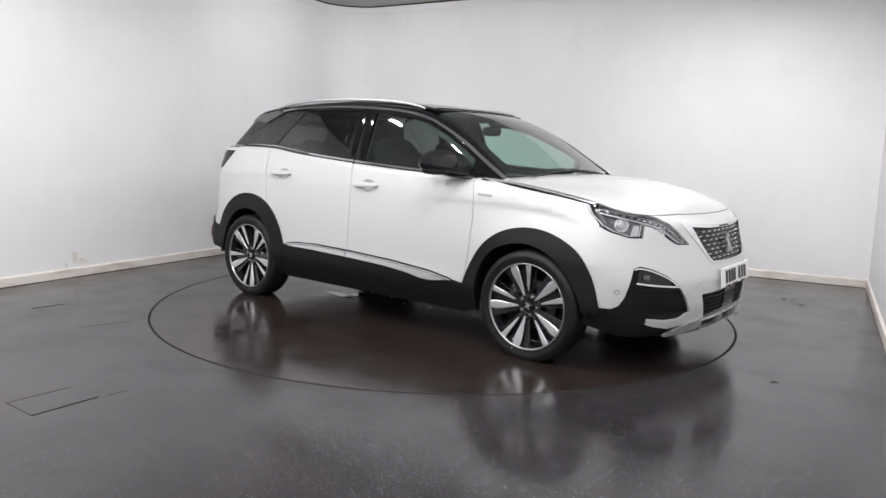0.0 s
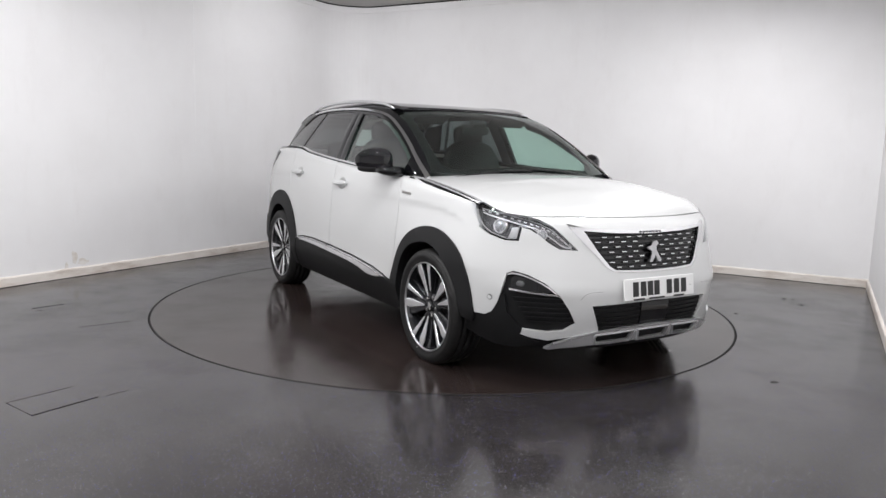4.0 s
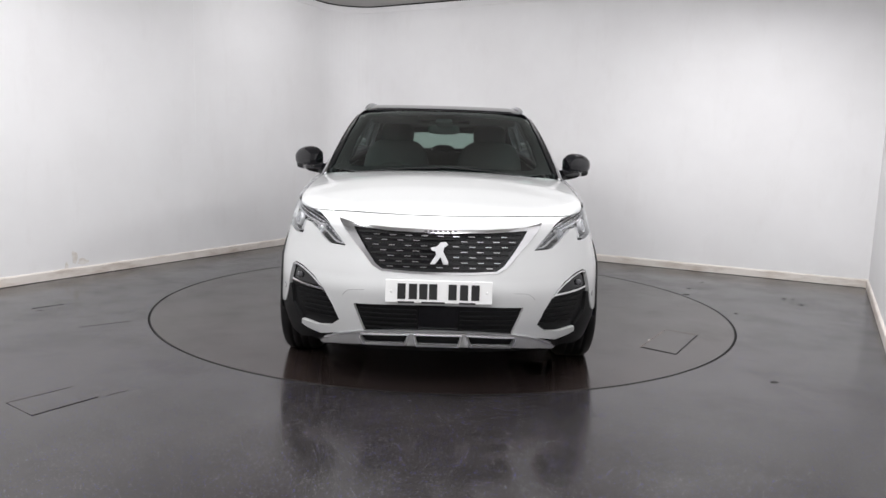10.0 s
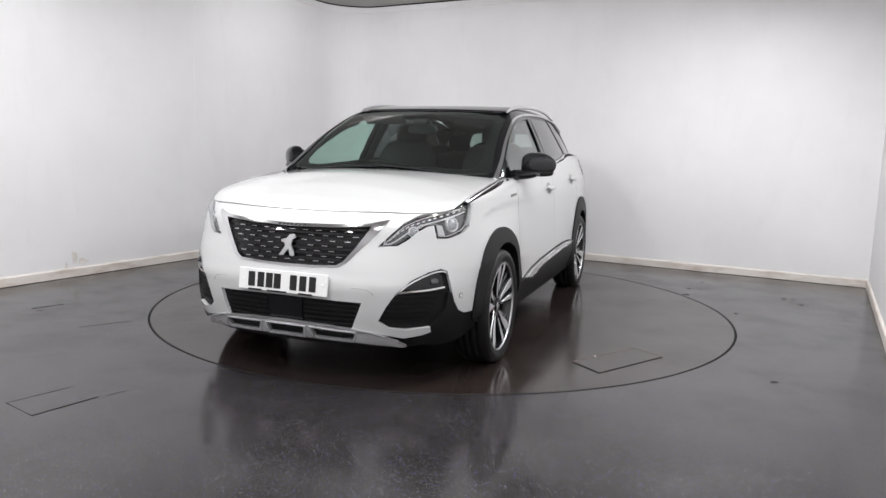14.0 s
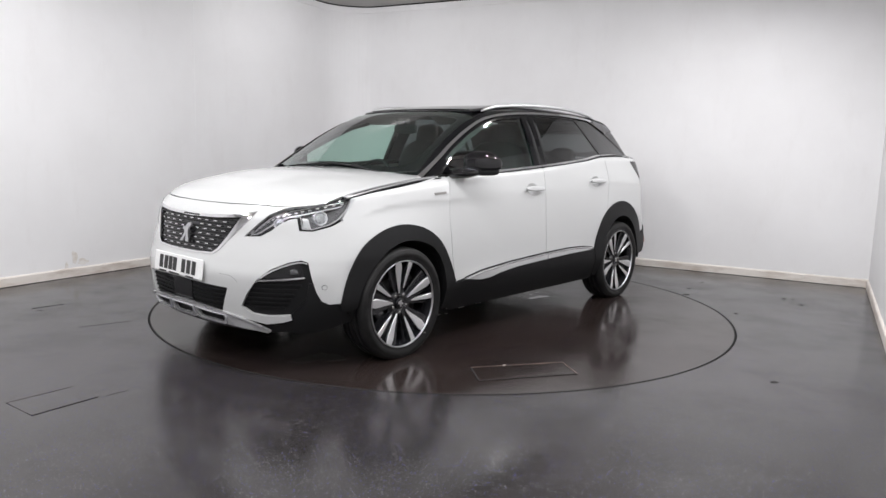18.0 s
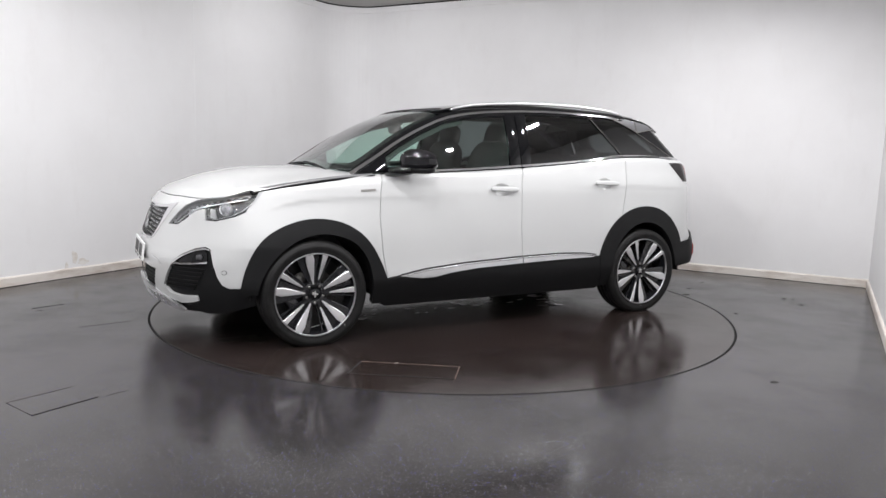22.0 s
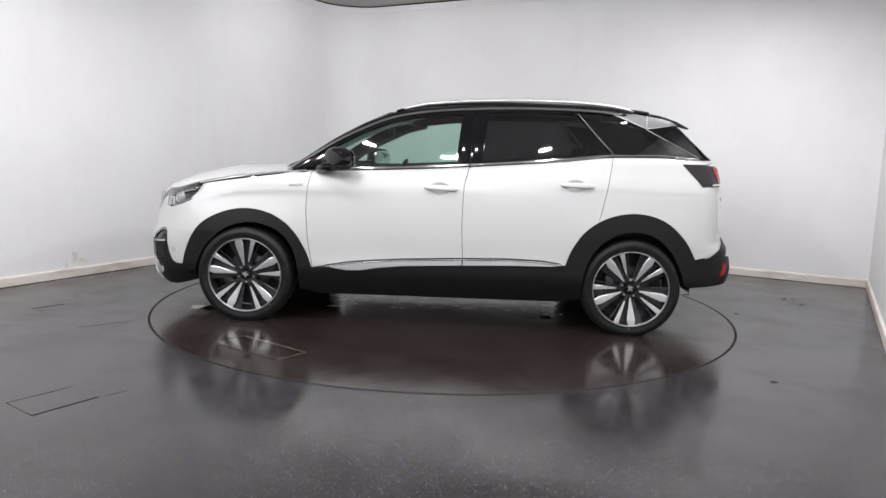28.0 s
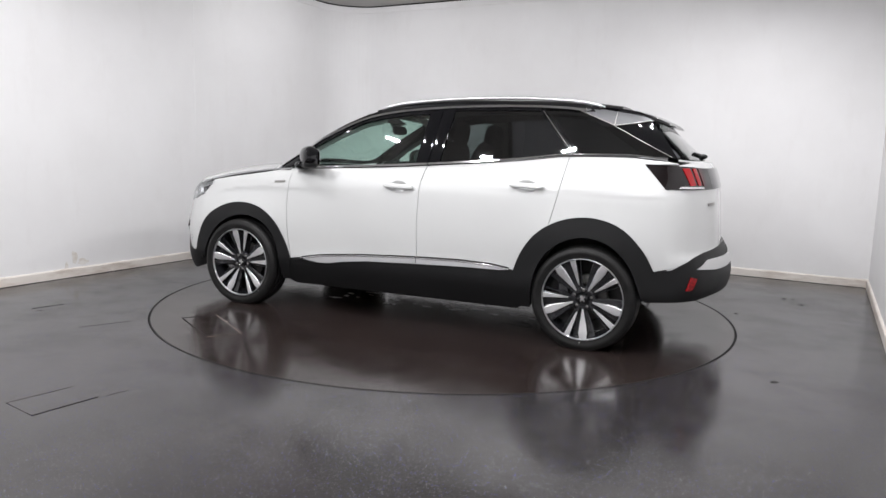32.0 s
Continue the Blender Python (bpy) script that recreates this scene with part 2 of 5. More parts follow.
# the coving between wall and ceiling
bm = bmesh.new()
inn = [(1, 0)] + [(math.cos(a), -math.sin(a)) for a in [math.pi / 2 * k / 14 for k in range(15)]] + [(0, -1)]
rows = []
for depth, z in ((0.0, TOP - 0.092), (0.010, TOP - 0.088), (0.012, TOP - 0.018), (0.0, TOP - 0.015)):
    rows.append([bm.verts.new(in_room(x + depth * i, y + depth * j, z)) for (x, y), (i, j) in zip(path[:17], inn)])
for a, b in zip(rows, rows[1:]):
    for i in range(16):
        bm.faces.new((a[i], a[i + 1], b[i + 1], b[i]))
bmesh.ops.recalc_face_normals(bm, faces=bm.faces)
tagged(link("coving", bm, WALL), "white painted coving under the ceiling", "coving", kind="structure")

# dark strip that paints the shadow line in the joint above the coving
bm = bmesh.new()
rows = [[bm.verts.new(in_room(x + 0.004 * i, y + 0.004 * j, z)) for (x, y), (i, j) in zip(path[:17], inn)] for z in (TOP - 0.014, TOP + 0.002)]
for i in range(16):
    bm.faces.new((rows[0][i], rows[0][i + 1], rows[1][i + 1], rows[1][i]))
tagged(link("ceiling_shadow_joint", bm, GAP), "dark strip painted as the shadow joint between coving and ceiling", "joint", kind="structure")

# floor with the round hole for the turntable
bm = bmesh.new()
ring = [2 * math.pi * k / 160 for k in range(160)]
low, rim = strip(bm, [(DISC * math.cos(a), DISC * math.sin(a), -0.05) for a in ring], [(DISC * math.cos(a), DISC * math.sin(a), 0) for a in ring], True)


def to_edge(a):
    """How far the floor runs from the turntable's middle, to just under the walls."""
    d = ROOM.inverted().to_3x3() @ Vector((math.cos(a), math.sin(a), 0))
    return min(((X1 if d.x > 0 else X0) + math.copysign(0.2, d.x)) / d.x if abs(d.x) > 1e-6 else 99, ((Y1 if d.y > 0 else Y0) + math.copysign(0.2, d.y)) / d.y if abs(d.y) > 1e-6 else 99)


wide = [bm.verts.new((to_edge(a) * math.cos(a), to_edge(a) * math.sin(a), 0)) for a in ring]
for i in range(160):
    j = (i + 1) % 160
    bm.faces.new((rim[i], rim[j], wide[j], wide[i]))
bmesh.ops.recalc_face_normals(bm, faces=bm.faces)
tagged(link("floor", bm, FLOOR), "dark grey glossy vinyl floor with pale flecks", "floor", kind="structure")
bm = bmesh.new()
slab(bm, [(2.6 * math.cos(a), 2.6 * math.sin(a)) for a in ring], -0.12, -0.05)
tagged(link("turntable_pit", bm, GAP), "dark pit under the turntable", "pit", kind="structure")

turntable = new("turntable")
tagged(turntable, "round dark vinyl vehicle turntable set into the floor", "turntable")
bm = bmesh.new()
slab(bm, [((DISC - 0.008) * math.cos(a), (DISC - 0.008) * math.sin(a)) for a in ring], -0.05, 0.0)
part("disc", bm, DISC_VINYL, turntable)

# lamp bodies: the ring over the turntable, and the added unseen fill lamps
bm = bmesh.new()
box(bm, (0.21, 0.09, 0.030), (0, 0, 0.018), 0.005)
box(bm, (0.05, 0.05, 0.06), (0, 0, 0.055), 0.004)
first = link("ring_or_fill_lamp", bm, LAMP_BODY)
tagged(first, "small white ceiling flood lamp, of the ring or added as fill, switched on", "ceiling lamp", "ceiling lamps")
first.matrix_world = ROOM @ LAMPS[0]
for m in LAMPS[1:]:
    copy_thing(first, ROOM @ m)


def flat_line(name, points, width, mat, parent, z=0.0012):
    """A thin dark joint along a line on the floor."""
    bm = bmesh.new()
    slab(bm, ribbon_flat(points, width), z - 0.0012, z)
    return part(name, bm, mat, parent)


def ribbon_flat(points, width):
    left, right = [], []
    for i, (x, y) in enumerate(points):
        a, b = points[max(i - 1, 0)], points[min(i + 1, len(points) - 1)]
        dx, dy = b[0] - a[0], b[1] - a[1]
        n = math.hypot(dx, dy)
        left.append((x - dy / n * width / 2, y + dx / n * width / 2))
        right.append((x + dy / n * width / 2, y - dx / n * width / 2))
    return right + left[::-1]


# the turntable's hatch, its fleck of paint and the dark ring painted round its edge
cut = [(1.215, 1.287), (1.365, 1.467), (0.865, 1.777), (0.735, 1.597)]
bm = bmesh.new()
slab(bm, cut, -0.0006, 0.0016)
part("hatch", bm, DISC_VINYL, turntable)
flat_line("hatch_joint", [cut[0], cut[1]], 0.010, GAP, turntable, 0.0028)
flat_line("hatch_joint", [cut[1], cut[2]], 0.007, GAP, turntable, 0.0028)
# these two joints are coloured pale to paint the edge's reflection
flat_line("hatch_joint", [cut[2], cut[3]], 0.006, WORN_GLINT, turntable, 0.0028)
flat_line("hatch_joint", [cut[3], cut[0]], 0.006, WORN_GLINT, turntable, 0.0028)
bm = bmesh.new()
blob_flat = [(1.030, 1.385), (1.055, 1.390), (1.050, 1.402), (1.026, 1.398)]
slab(bm, blob_flat, 0.0, 0.002)
part("paint_fleck", bm, SKIRT, turntable)
# dark band on the disc that paints the gap's shade wider than the gap
bm = bmesh.new()
inner, outer = [((DISC - 0.0165) * math.cos(a), (DISC - 0.0165) * math.sin(a)) for a in ring], [((DISC - 0.0075) * math.cos(a), (DISC - 0.0075) * math.sin(a)) for a in ring]
strip(bm, [(*p, 0.0008) for p in inner], [(*p, 0.0008) for p in outer], True)
strip(bm, [(*p, 0.0008) for p in outer], [(*p, -0.045) for p in outer], True)
bmesh.ops.recalc_face_normals(bm, faces=bm.faces)
part("gap_shade_ring", bm, GAP, turntable)

# puddles left on the turntable, and small pale flecks that paint light glinting on water
pool = random.Random(11)
PUDDLES = [(pool.uniform(-1.0, 0.85), pool.uniform(-0.32, 0.32), pool.uniform(0.010, 0.045), pool.uniform(0.005, 0.014), k) for k in range(46)]
PUDDLES += [(-0.80, -0.40, 0.16, 0.05, 61), (-0.62, -0.30, 0.14, 0.04, 62), (-0.78, 0.42, 0.10, 0.04, 63), (1.05, 1.55, 0.10, 0.09, 64), (1.72, 0.55, 0.12, 0.10, 65)]
for px_, py_, sx, sy, seed in PUDDLES:
    rnd = random.Random(seed)
    phase = [rnd.uniform(0, 6.28) for _ in range(3)]
    shape = []
    for k in range(40):
        a = 2 * math.pi * k / 40
        r = 1 + 0.30 * math.sin(2 * a + phase[0]) + 0.22 * math.sin(3 * a + phase[1]) + 0.14 * math.sin(7 * a + phase[2])
        shape.append((px_ + sx * r * math.cos(a), py_ + sy * r * math.sin(a)))
    bm = bmesh.new()
    slab(bm, shape, 0.0, 0.0011)
    if seed < 60:
        part("water_glint", bm, WET_GLINT, turntable, "pale fleck painted as a glint of light on the wet floor")
    else:
        part("puddle", bm, WATER, turntable, "thin puddle of water")

# joints, hatch and specks in the fixed floor
hatch = new("floor_hatch")
tagged(hatch, "flush rectangular hatch in the dark vinyl floor", "hatch")
quad = [(-2.02, -2.52), (-1.84, -2.27), (-1.65, -2.40), (-1.82, -2.66)]
bm = bmesh.new()
slab(bm, quad, 0.0, 0.0016)
part("hatch_lid", bm, FLOOR, hatch)
for a, b, w, m in ((0, 1, 0.002, JOINT), (2, 3, 0.004, JOINT)):
    flat_line("hatch_joint", [quad[a], quad[b]], w, m, hatch, 0.0030)
seam = new("floor_seams")
tagged(seam, "faint welded joints and cuts in the vinyl floor", "floor joint", kind="structure")
for line, w, m in (([(-2.99, -0.65), (-2.85, -0.48)], 0.012, GAP), ([(-2.93, -0.69), (-2.88, -0.70)], 0.010, JOINT), ([(-2.40, -1.13), (-2.15, -0.93)], 0.003, JOINT), ([(-1.62, -2.38), (-1.55, -2.30)], 0.004, JOINT)):
    flat_line("floor_joint", line, w, m, seam, 0.0014)
for k, (x, y, r) in enumerate(((3.05, 0.55, 0.014), (3.13, 0.55, 0.008), (3.08, 0.30, 0.012), (2.35, -0.12, 0.012), (1.86, -1.86, 0.014), (2.58, 1.28, 0.010), (2.20, 0.62, 0.020), (2.32, 0.92, 0.012))):
    bm = bmesh.new()
    slab(bm, [(x + r * 1.5 * math.cos(a) * (1 + 0.2 * math.sin(3 * a + k)), y + r * math.sin(a)) for a in [2 * math.pi * i / 12 for i in range(12)]], 0.0, 0.002)
    tagged(link("grit", bm, GAP), "small dark speck of grit on the floor", "grit", "grit on the floor")

# brown dirt along the foot of the walls
DIRT = material("brown_floor_dirt", (0.030, 0.020, 0.015), 0.6)
varied(DIRT, (0.016, 0.012, 0.010), (0.055, 0.038, 0.028), 5.0)
rnd = random.Random(5)
rows = [[], []]
foot = [(X0, Y0 + (Y1 - 0.55 - Y0) * k / 60) for k in range(61)] + path[2:15] + [(X0 + 0.6 + (X1 - X0 - 0.6) * k / 50, Y1) for k in range(51)]
for k, (x, y) in enumerate(foot):
    i, j = (1, 0) if k <= 60 else (0, -1) if k >= 61 + 13 else ((x - X0 - 0.55) / -0.55, (y - Y1 + 0.55) / -0.55)
    for row, d in zip(rows, (0.014, 0.026 + 0.022 * rnd.random() ** 2)):
        row.append(in_room(x + d * i, y + d * j, 0.0016))
bm = bmesh.new()
strip(bm, *rows)
bmesh.ops.recalc_face_normals(bm, faces=bm.faces)
tagged(link("floor_edge_dirt", bm, DIRT), "line of brown dirt where floor meets baseboard", "dirt", kind="structure")

# seam and scuffs on the walls
def wall_mark(name, x, y, z, size, mat, label, category, turn=0, lean=0):
    bm = bmesh.new()
    box(bm, size, (0, 0, 0), 0.0)
    ob = link(name, bm, mat)
    ob.matrix_world = ROOM @ pose(x, y, z, 0, lean, turn)
    return tagged(ob, label, category, kind="structure")


wall_mark("wall_seam", X0 + 0.001, 0.41, 2.1, (0.003, 0.010, 2.0), SEAM, "pale filled joint between wall boards", "wall joint")
STAIN = material("brown_wall_stain", (0.74, 0.70, 0.65), 0.7)
varied(STAIN, (0.66, 0.61, 0.55), (0.82, 0.80, 0.78), 18.0)
for y, z, w, h, k in ((-1.02, 0.175, 0.05, 0.14, 1), (-0.94, 0.13, 0.10, 0.05, 2), (-1.10, 0.11, 0.03, 0.06, 3)):
    bm = bmesh.new()
    ring_points = [2 * math.pi * i / 24 for i in range(24)]
    slab(bm, [(w / 2 * math.cos(a) * (1 + 0.3 * math.sin(3 * a + k)), h / 2 * math.sin(a) * (1 + 0.25 * math.sin(2 * a + 2 * k))) for a in ring_points], 0.0, 0.0015)
    bm.transform(ROOM @ pose(X0 + 0.0005, y, z, 90, 0, 90))
    tagged(link("wall_stain", bm, STAIN), "faint brown stain low on the white wall", "stain", kind="structure")
wall_mark("wall_scuff", -0.02, Y1 - 0.001, 0.66, (0.18, 0.002, 0.007), SCUFF, "faint grey scuff on the wall", "scuff", 0, -2)
wall_mark("wall_scuff", 0.02, Y1 - 0.001, 0.50, (0.14, 0.002, 0.006), SCUFF, "faint grey scuff on the wall", "scuff", 0, 1)

# ---- the car's skin, as smooth curves in the car's own space: x forwards, y to its left, z up ----
def smooth_curve(*knots):
    """A smooth curve through (x, value) knots, flat beyond its ends, that never overshoots."""
    xs, ys = np.array([k[0] for k in knots], float), np.array([k[1] for k in knots], float)
    d = np.diff(ys) / np.diff(xs)
    m = np.zeros(len(xs))
    same = d[:-1] * d[1:] > 0
    m[1:-1][same] = 2 * d[:-1][same] * d[1:][same] / (d[:-1][same] + d[1:][same])
    m[0], m[-1] = d[0], d[-1]

    def at(x):
        x = np.clip(np.asarray(x, float), xs[0], xs[-1])
        i = np.clip(np.searchsorted(xs, x) - 1, 0, len(xs) - 2)
        h = xs[i + 1] - xs[i]
        s = (x - xs[i]) / h
        return ys[i] * (1 + 2 * s) * (1 - s) ** 2 + m[i] * h * s * (1 - s) ** 2 + ys[i + 1] * s * s * (3 - 2 * s) + m[i + 1] * h * s * s * (s - 1)
    return at


def soft_max(a, b, r):
    k = np.clip(0.5 + 0.5 * (a - b) / r, 0, 1)
    return a * k + b * (1 - k) + r * k * (1 - k)


side_section = smooth_curve((0.18, 0.82), (0.28, 0.868), (0.40, 0.900), (0.50, 0.896), (0.62, 0.893), (0.75, 0.886), (0.88, 0.876), (0.95, 0.868), (1.00, 0.857), (1.06, 0.840), (1.12, 0.818), (1.25, 0.775), (1.4, 0.73))
side_plan = smooth_curve((-2.2, 0.87), (-1.9, 0.94), (-1.6, 0.985), (-1.3, 0.998), (-0.6, 1.003), (0.6, 0.997), (1.1, 0.994), (1.5, 0.988), (1.8, 0.967), (2.0, 0.93), (2.25, 0.87))
nose_line = smooth_curve((0.18, 2.165), (0.26, 2.212), (0.33, 2.234), (0.42, 2.247), (0.52, 2.250), (0.60, 2.232), (0.73, 2.195), (0.85, 2.165), (0.92, 2.105), (1.1, 1.98))
tail_line = smooth_curve((0.20, -2.02), (0.32, -2.12), (0.45, -2.16), (0.58, -2.13), (0.66, -2.09), (0.80, -2.08), (1.00, -2.06), (1.16, -2.015), (1.25, -1.97))
bonnet_line = smooth_curve((-2.2, 1.215), (-1.75, 1.222), (-1.2, 1.215), (-0.5, 1.15), (0.3, 1.10), (0.8, 1.095), (1.1, 1.096), (1.5, 1.084), (1.8, 1.034), (1.95, 0.984), (2.05, 0.945), (2.12, 0.892), (2.25, 0.73))
roof_line = smooth_curve((-1.9, 1.39), (-1.67, 1.478), (-1.45, 1.537), (-1.2, 1.565), (-0.8, 1.582), (-0.4, 1.586), (0.0, 1.573), (0.24, 1.543), (0.40, 1.508), (0.59, 1.434), (0.80, 1.326), (0.97, 1.219), (1.11, 1.128), (1.3, 1.005))
cabin_plan = smooth_curve((-1.9, 0.845), (-1.6, 0.912), (-1.2, 0.968), (-0.6, 1.0), (0.3, 1.004), (0.7, 0.98), (1.1, 0.96))
belt_line = smooth_curve((-1.9, 1.20), (-1.75, 1.212), (-1.53, 1.228), (-1.19, 1.222), (-0.85, 1.185), (-0.47, 1.152), (-0.17, 1.13), (0.30, 1.10), (0.69, 1.082), (1.0, 1.075))


front_crease = smooth_curve((0.35, 0.0), (0.80, 0.0030), (1.40, 0.0062), (1.66, 0.0))
front_crease_line = smooth_curve((0.1, 0.93), (1.0, 0.924), (1.3, 0.915), (1.5, 0.888), (1.66, 0.84))
rear_crease = smooth_curve((-1.95, 0.0), (-1.65, 0.0042), (-1.1, 0.0045), (-0.5, 0.0))
rear_crease_line = smooth_curve((-1.9, 0.990), (-1.1, 1.004), (-0.5, 1.008))


def ridge(d):
    """A body crease: a soft rise from above, a tight fall below."""
    return np.where(d > 0, np.exp(-(d / 0.085) ** 2), np.exp(-(d / 0.020) ** 2))


def flare(x, z):
    """How far the flanks swell out over the wheels."""
    over = 1 - np.clip((z - 0.66) / 0.26, 0, 1)
    over = over * over * (3 - 2 * over)
    return (0.022 * np.exp(-((x - 1.3375) / 0.40) ** 4) + 0.013 * np.exp(-((x + 1.3375) / 0.40) ** 4)) * over


def hull(x, y, z):
    """Below zero inside the lower body."""
    ay = np.abs(y)
    side = ay - side_section(z) * side_plan(x) + 0.05 * np.clip((x - 0.9) / 0.8, 0, 1) * np.clip((z - 0.62) / 0.32, 0, 1)
    side = side - front_crease(x) * ridge(z - front_crease_line(x)) - rear_crease(x) * ridge(z - rear_crease_line(x))
    side = side - flare(x, z)
    nose = x - (nose_line(z) - 0.262 * (ay / 0.758) ** 3.1)
    tail = tail_line(z) + 0.10 * (ay / 0.65) ** 2.6 - x
    top = z - (bonnet_line(x) - 0.088 * np.clip(ay / 0.78, 0, 1.3) ** 2.4 * np.clip((x - 0.55) / 1.0, 0, 1))
    f = soft_max(soft_max(side, nose, 0.09), tail, 0.10)
    return soft_max(f, top, 0.05)


def canopy(x, y, z):
    """Below zero inside the glasshouse, carried on downwards."""
    ay = np.abs(y)
    dz = z - 1.1
    side = ay - (0.814 - 0.423 * dz - 0.118 * np.clip(dz, 0, 1) ** 2) * cabin_plan(x)
    top = z - (roof_line(x + 0.08 * (ay / 0.6) ** 2) - 0.004 * (ay / 0.6) ** 2.2)
    tail = (-1.684 - (1.45 - z) * 1.07 + 0.04 * (ay / 0.6) ** 2.4) - x
    return soft_max(soft_max(side, top, 0.09), tail * 0.62, 0.05)


def cabin(x, y, z):
    """Below zero inside the glasshouse."""
    return np.maximum(canopy(x, y, z), 1.02 + 0.16 * np.clip(-x, 0, 1) - z)


def skin(x, y, z):
    return np.minimum(hull(x, y, z), cabin(x, y, z))


def on_skin(u, v, view, f):
    """Points of the surface f = 0 for the view's two coordinates: side (x, z), top (x, y), nose and tail (angle in degrees round an upright axis, z)."""
    u, v = np.asarray(u, float), np.asarray(v, float)
    zero = np.zeros_like(u)
    if view in ("left", "right"):
        s = 1 if view == "left" else -1
        o, d, far = np.stack([u, zero, v], -1), np.array([0, s, 0.0]), 1.3
    elif view == "top":
        o, d, far = np.stack([u, v, zero + 0.7], -1), np.array([0, 0, 1.0]), 1.2
    else:
        s = 1 if view == "nose" else -1
        a = np.radians(u)
        o, d, far = np.stack([zero + 1.2 * s, zero, v], -1), np.stack([s * np.cos(a), np.sin(a), zero], -1), 1.6
    low, high = zero.copy(), zero + far
    for _ in range(34):
        mid = (low + high) / 2
        p = o + d * mid[..., None]
        inside = f(p[..., 0], p[..., 1], p[..., 2]) < 0
        low, high = np.where(inside, mid, low), np.where(inside, high, mid)
    return o + d * low[..., None]


def skin_normal(p, f):
    e = 1e-4
    x, y, z = p[..., 0], p[..., 1], p[..., 2]
    n = np.stack([f(x + e, y, z) - f(x - e, y, z), f(x, y + e, z) - f(x, y - e, z), f(x, y, z + e) - f(x, y, z - e)], -1)
    return n / np.linalg.norm(n, axis=-1, keepdims=True)


def resampled(points, step, su=1.0):
    out = []
    for (a, b), (c, d) in zip(points, points[1:] + points[:1]):
        n = max(1, math.ceil(math.hypot((c - a) * su, d - b) / step))
        out += [(a + (c - a) * k / n, b + (d - b) * k / n) for k in range(n)]
    return out


def eased(points, times=2, closed=True):
    """Rounds the corners of an outline; a corner given twice stays sharp."""
    for _ in range(times):
        out = []
        pairs = list(zip(points, points[1:] + points[:1])) if closed else list(zip(points, points[1:]))
        for (a, b), (c, d) in pairs:
            if (a, b) == (c, d):
                out += [(a, b), (a, b)]
            else:
                out += [(a * 0.75 + c * 0.25, b * 0.75 + d * 0.25), (a * 0.25 + c * 0.75, b * 0.25 + d * 0.75)]
        points = out if closed else [points[0]] + out + [points[-1]]
    clean = []
    for p in points:
        if not clean or math.hypot(p[0] - clean[-1][0], p[1] - clean[-1][1]) > 1e-4:
            clean.append(p)
    if math.hypot(clean[0][0] - clean[-1][0], clean[0][1] - clean[-1][1]) < 1e-4:
        clean.pop()
    return clean


def inside_outline(px, py, poly):
    hit = np.zeros(px.shape, bool)
    for (a, b), (c, d) in zip(poly, poly[1:] + poly[:1]):
        if b != d:
            hit ^= ((b > py) != (d > py)) & (px < (c - a) * (py - b) / (d - b) + a)
    return hit


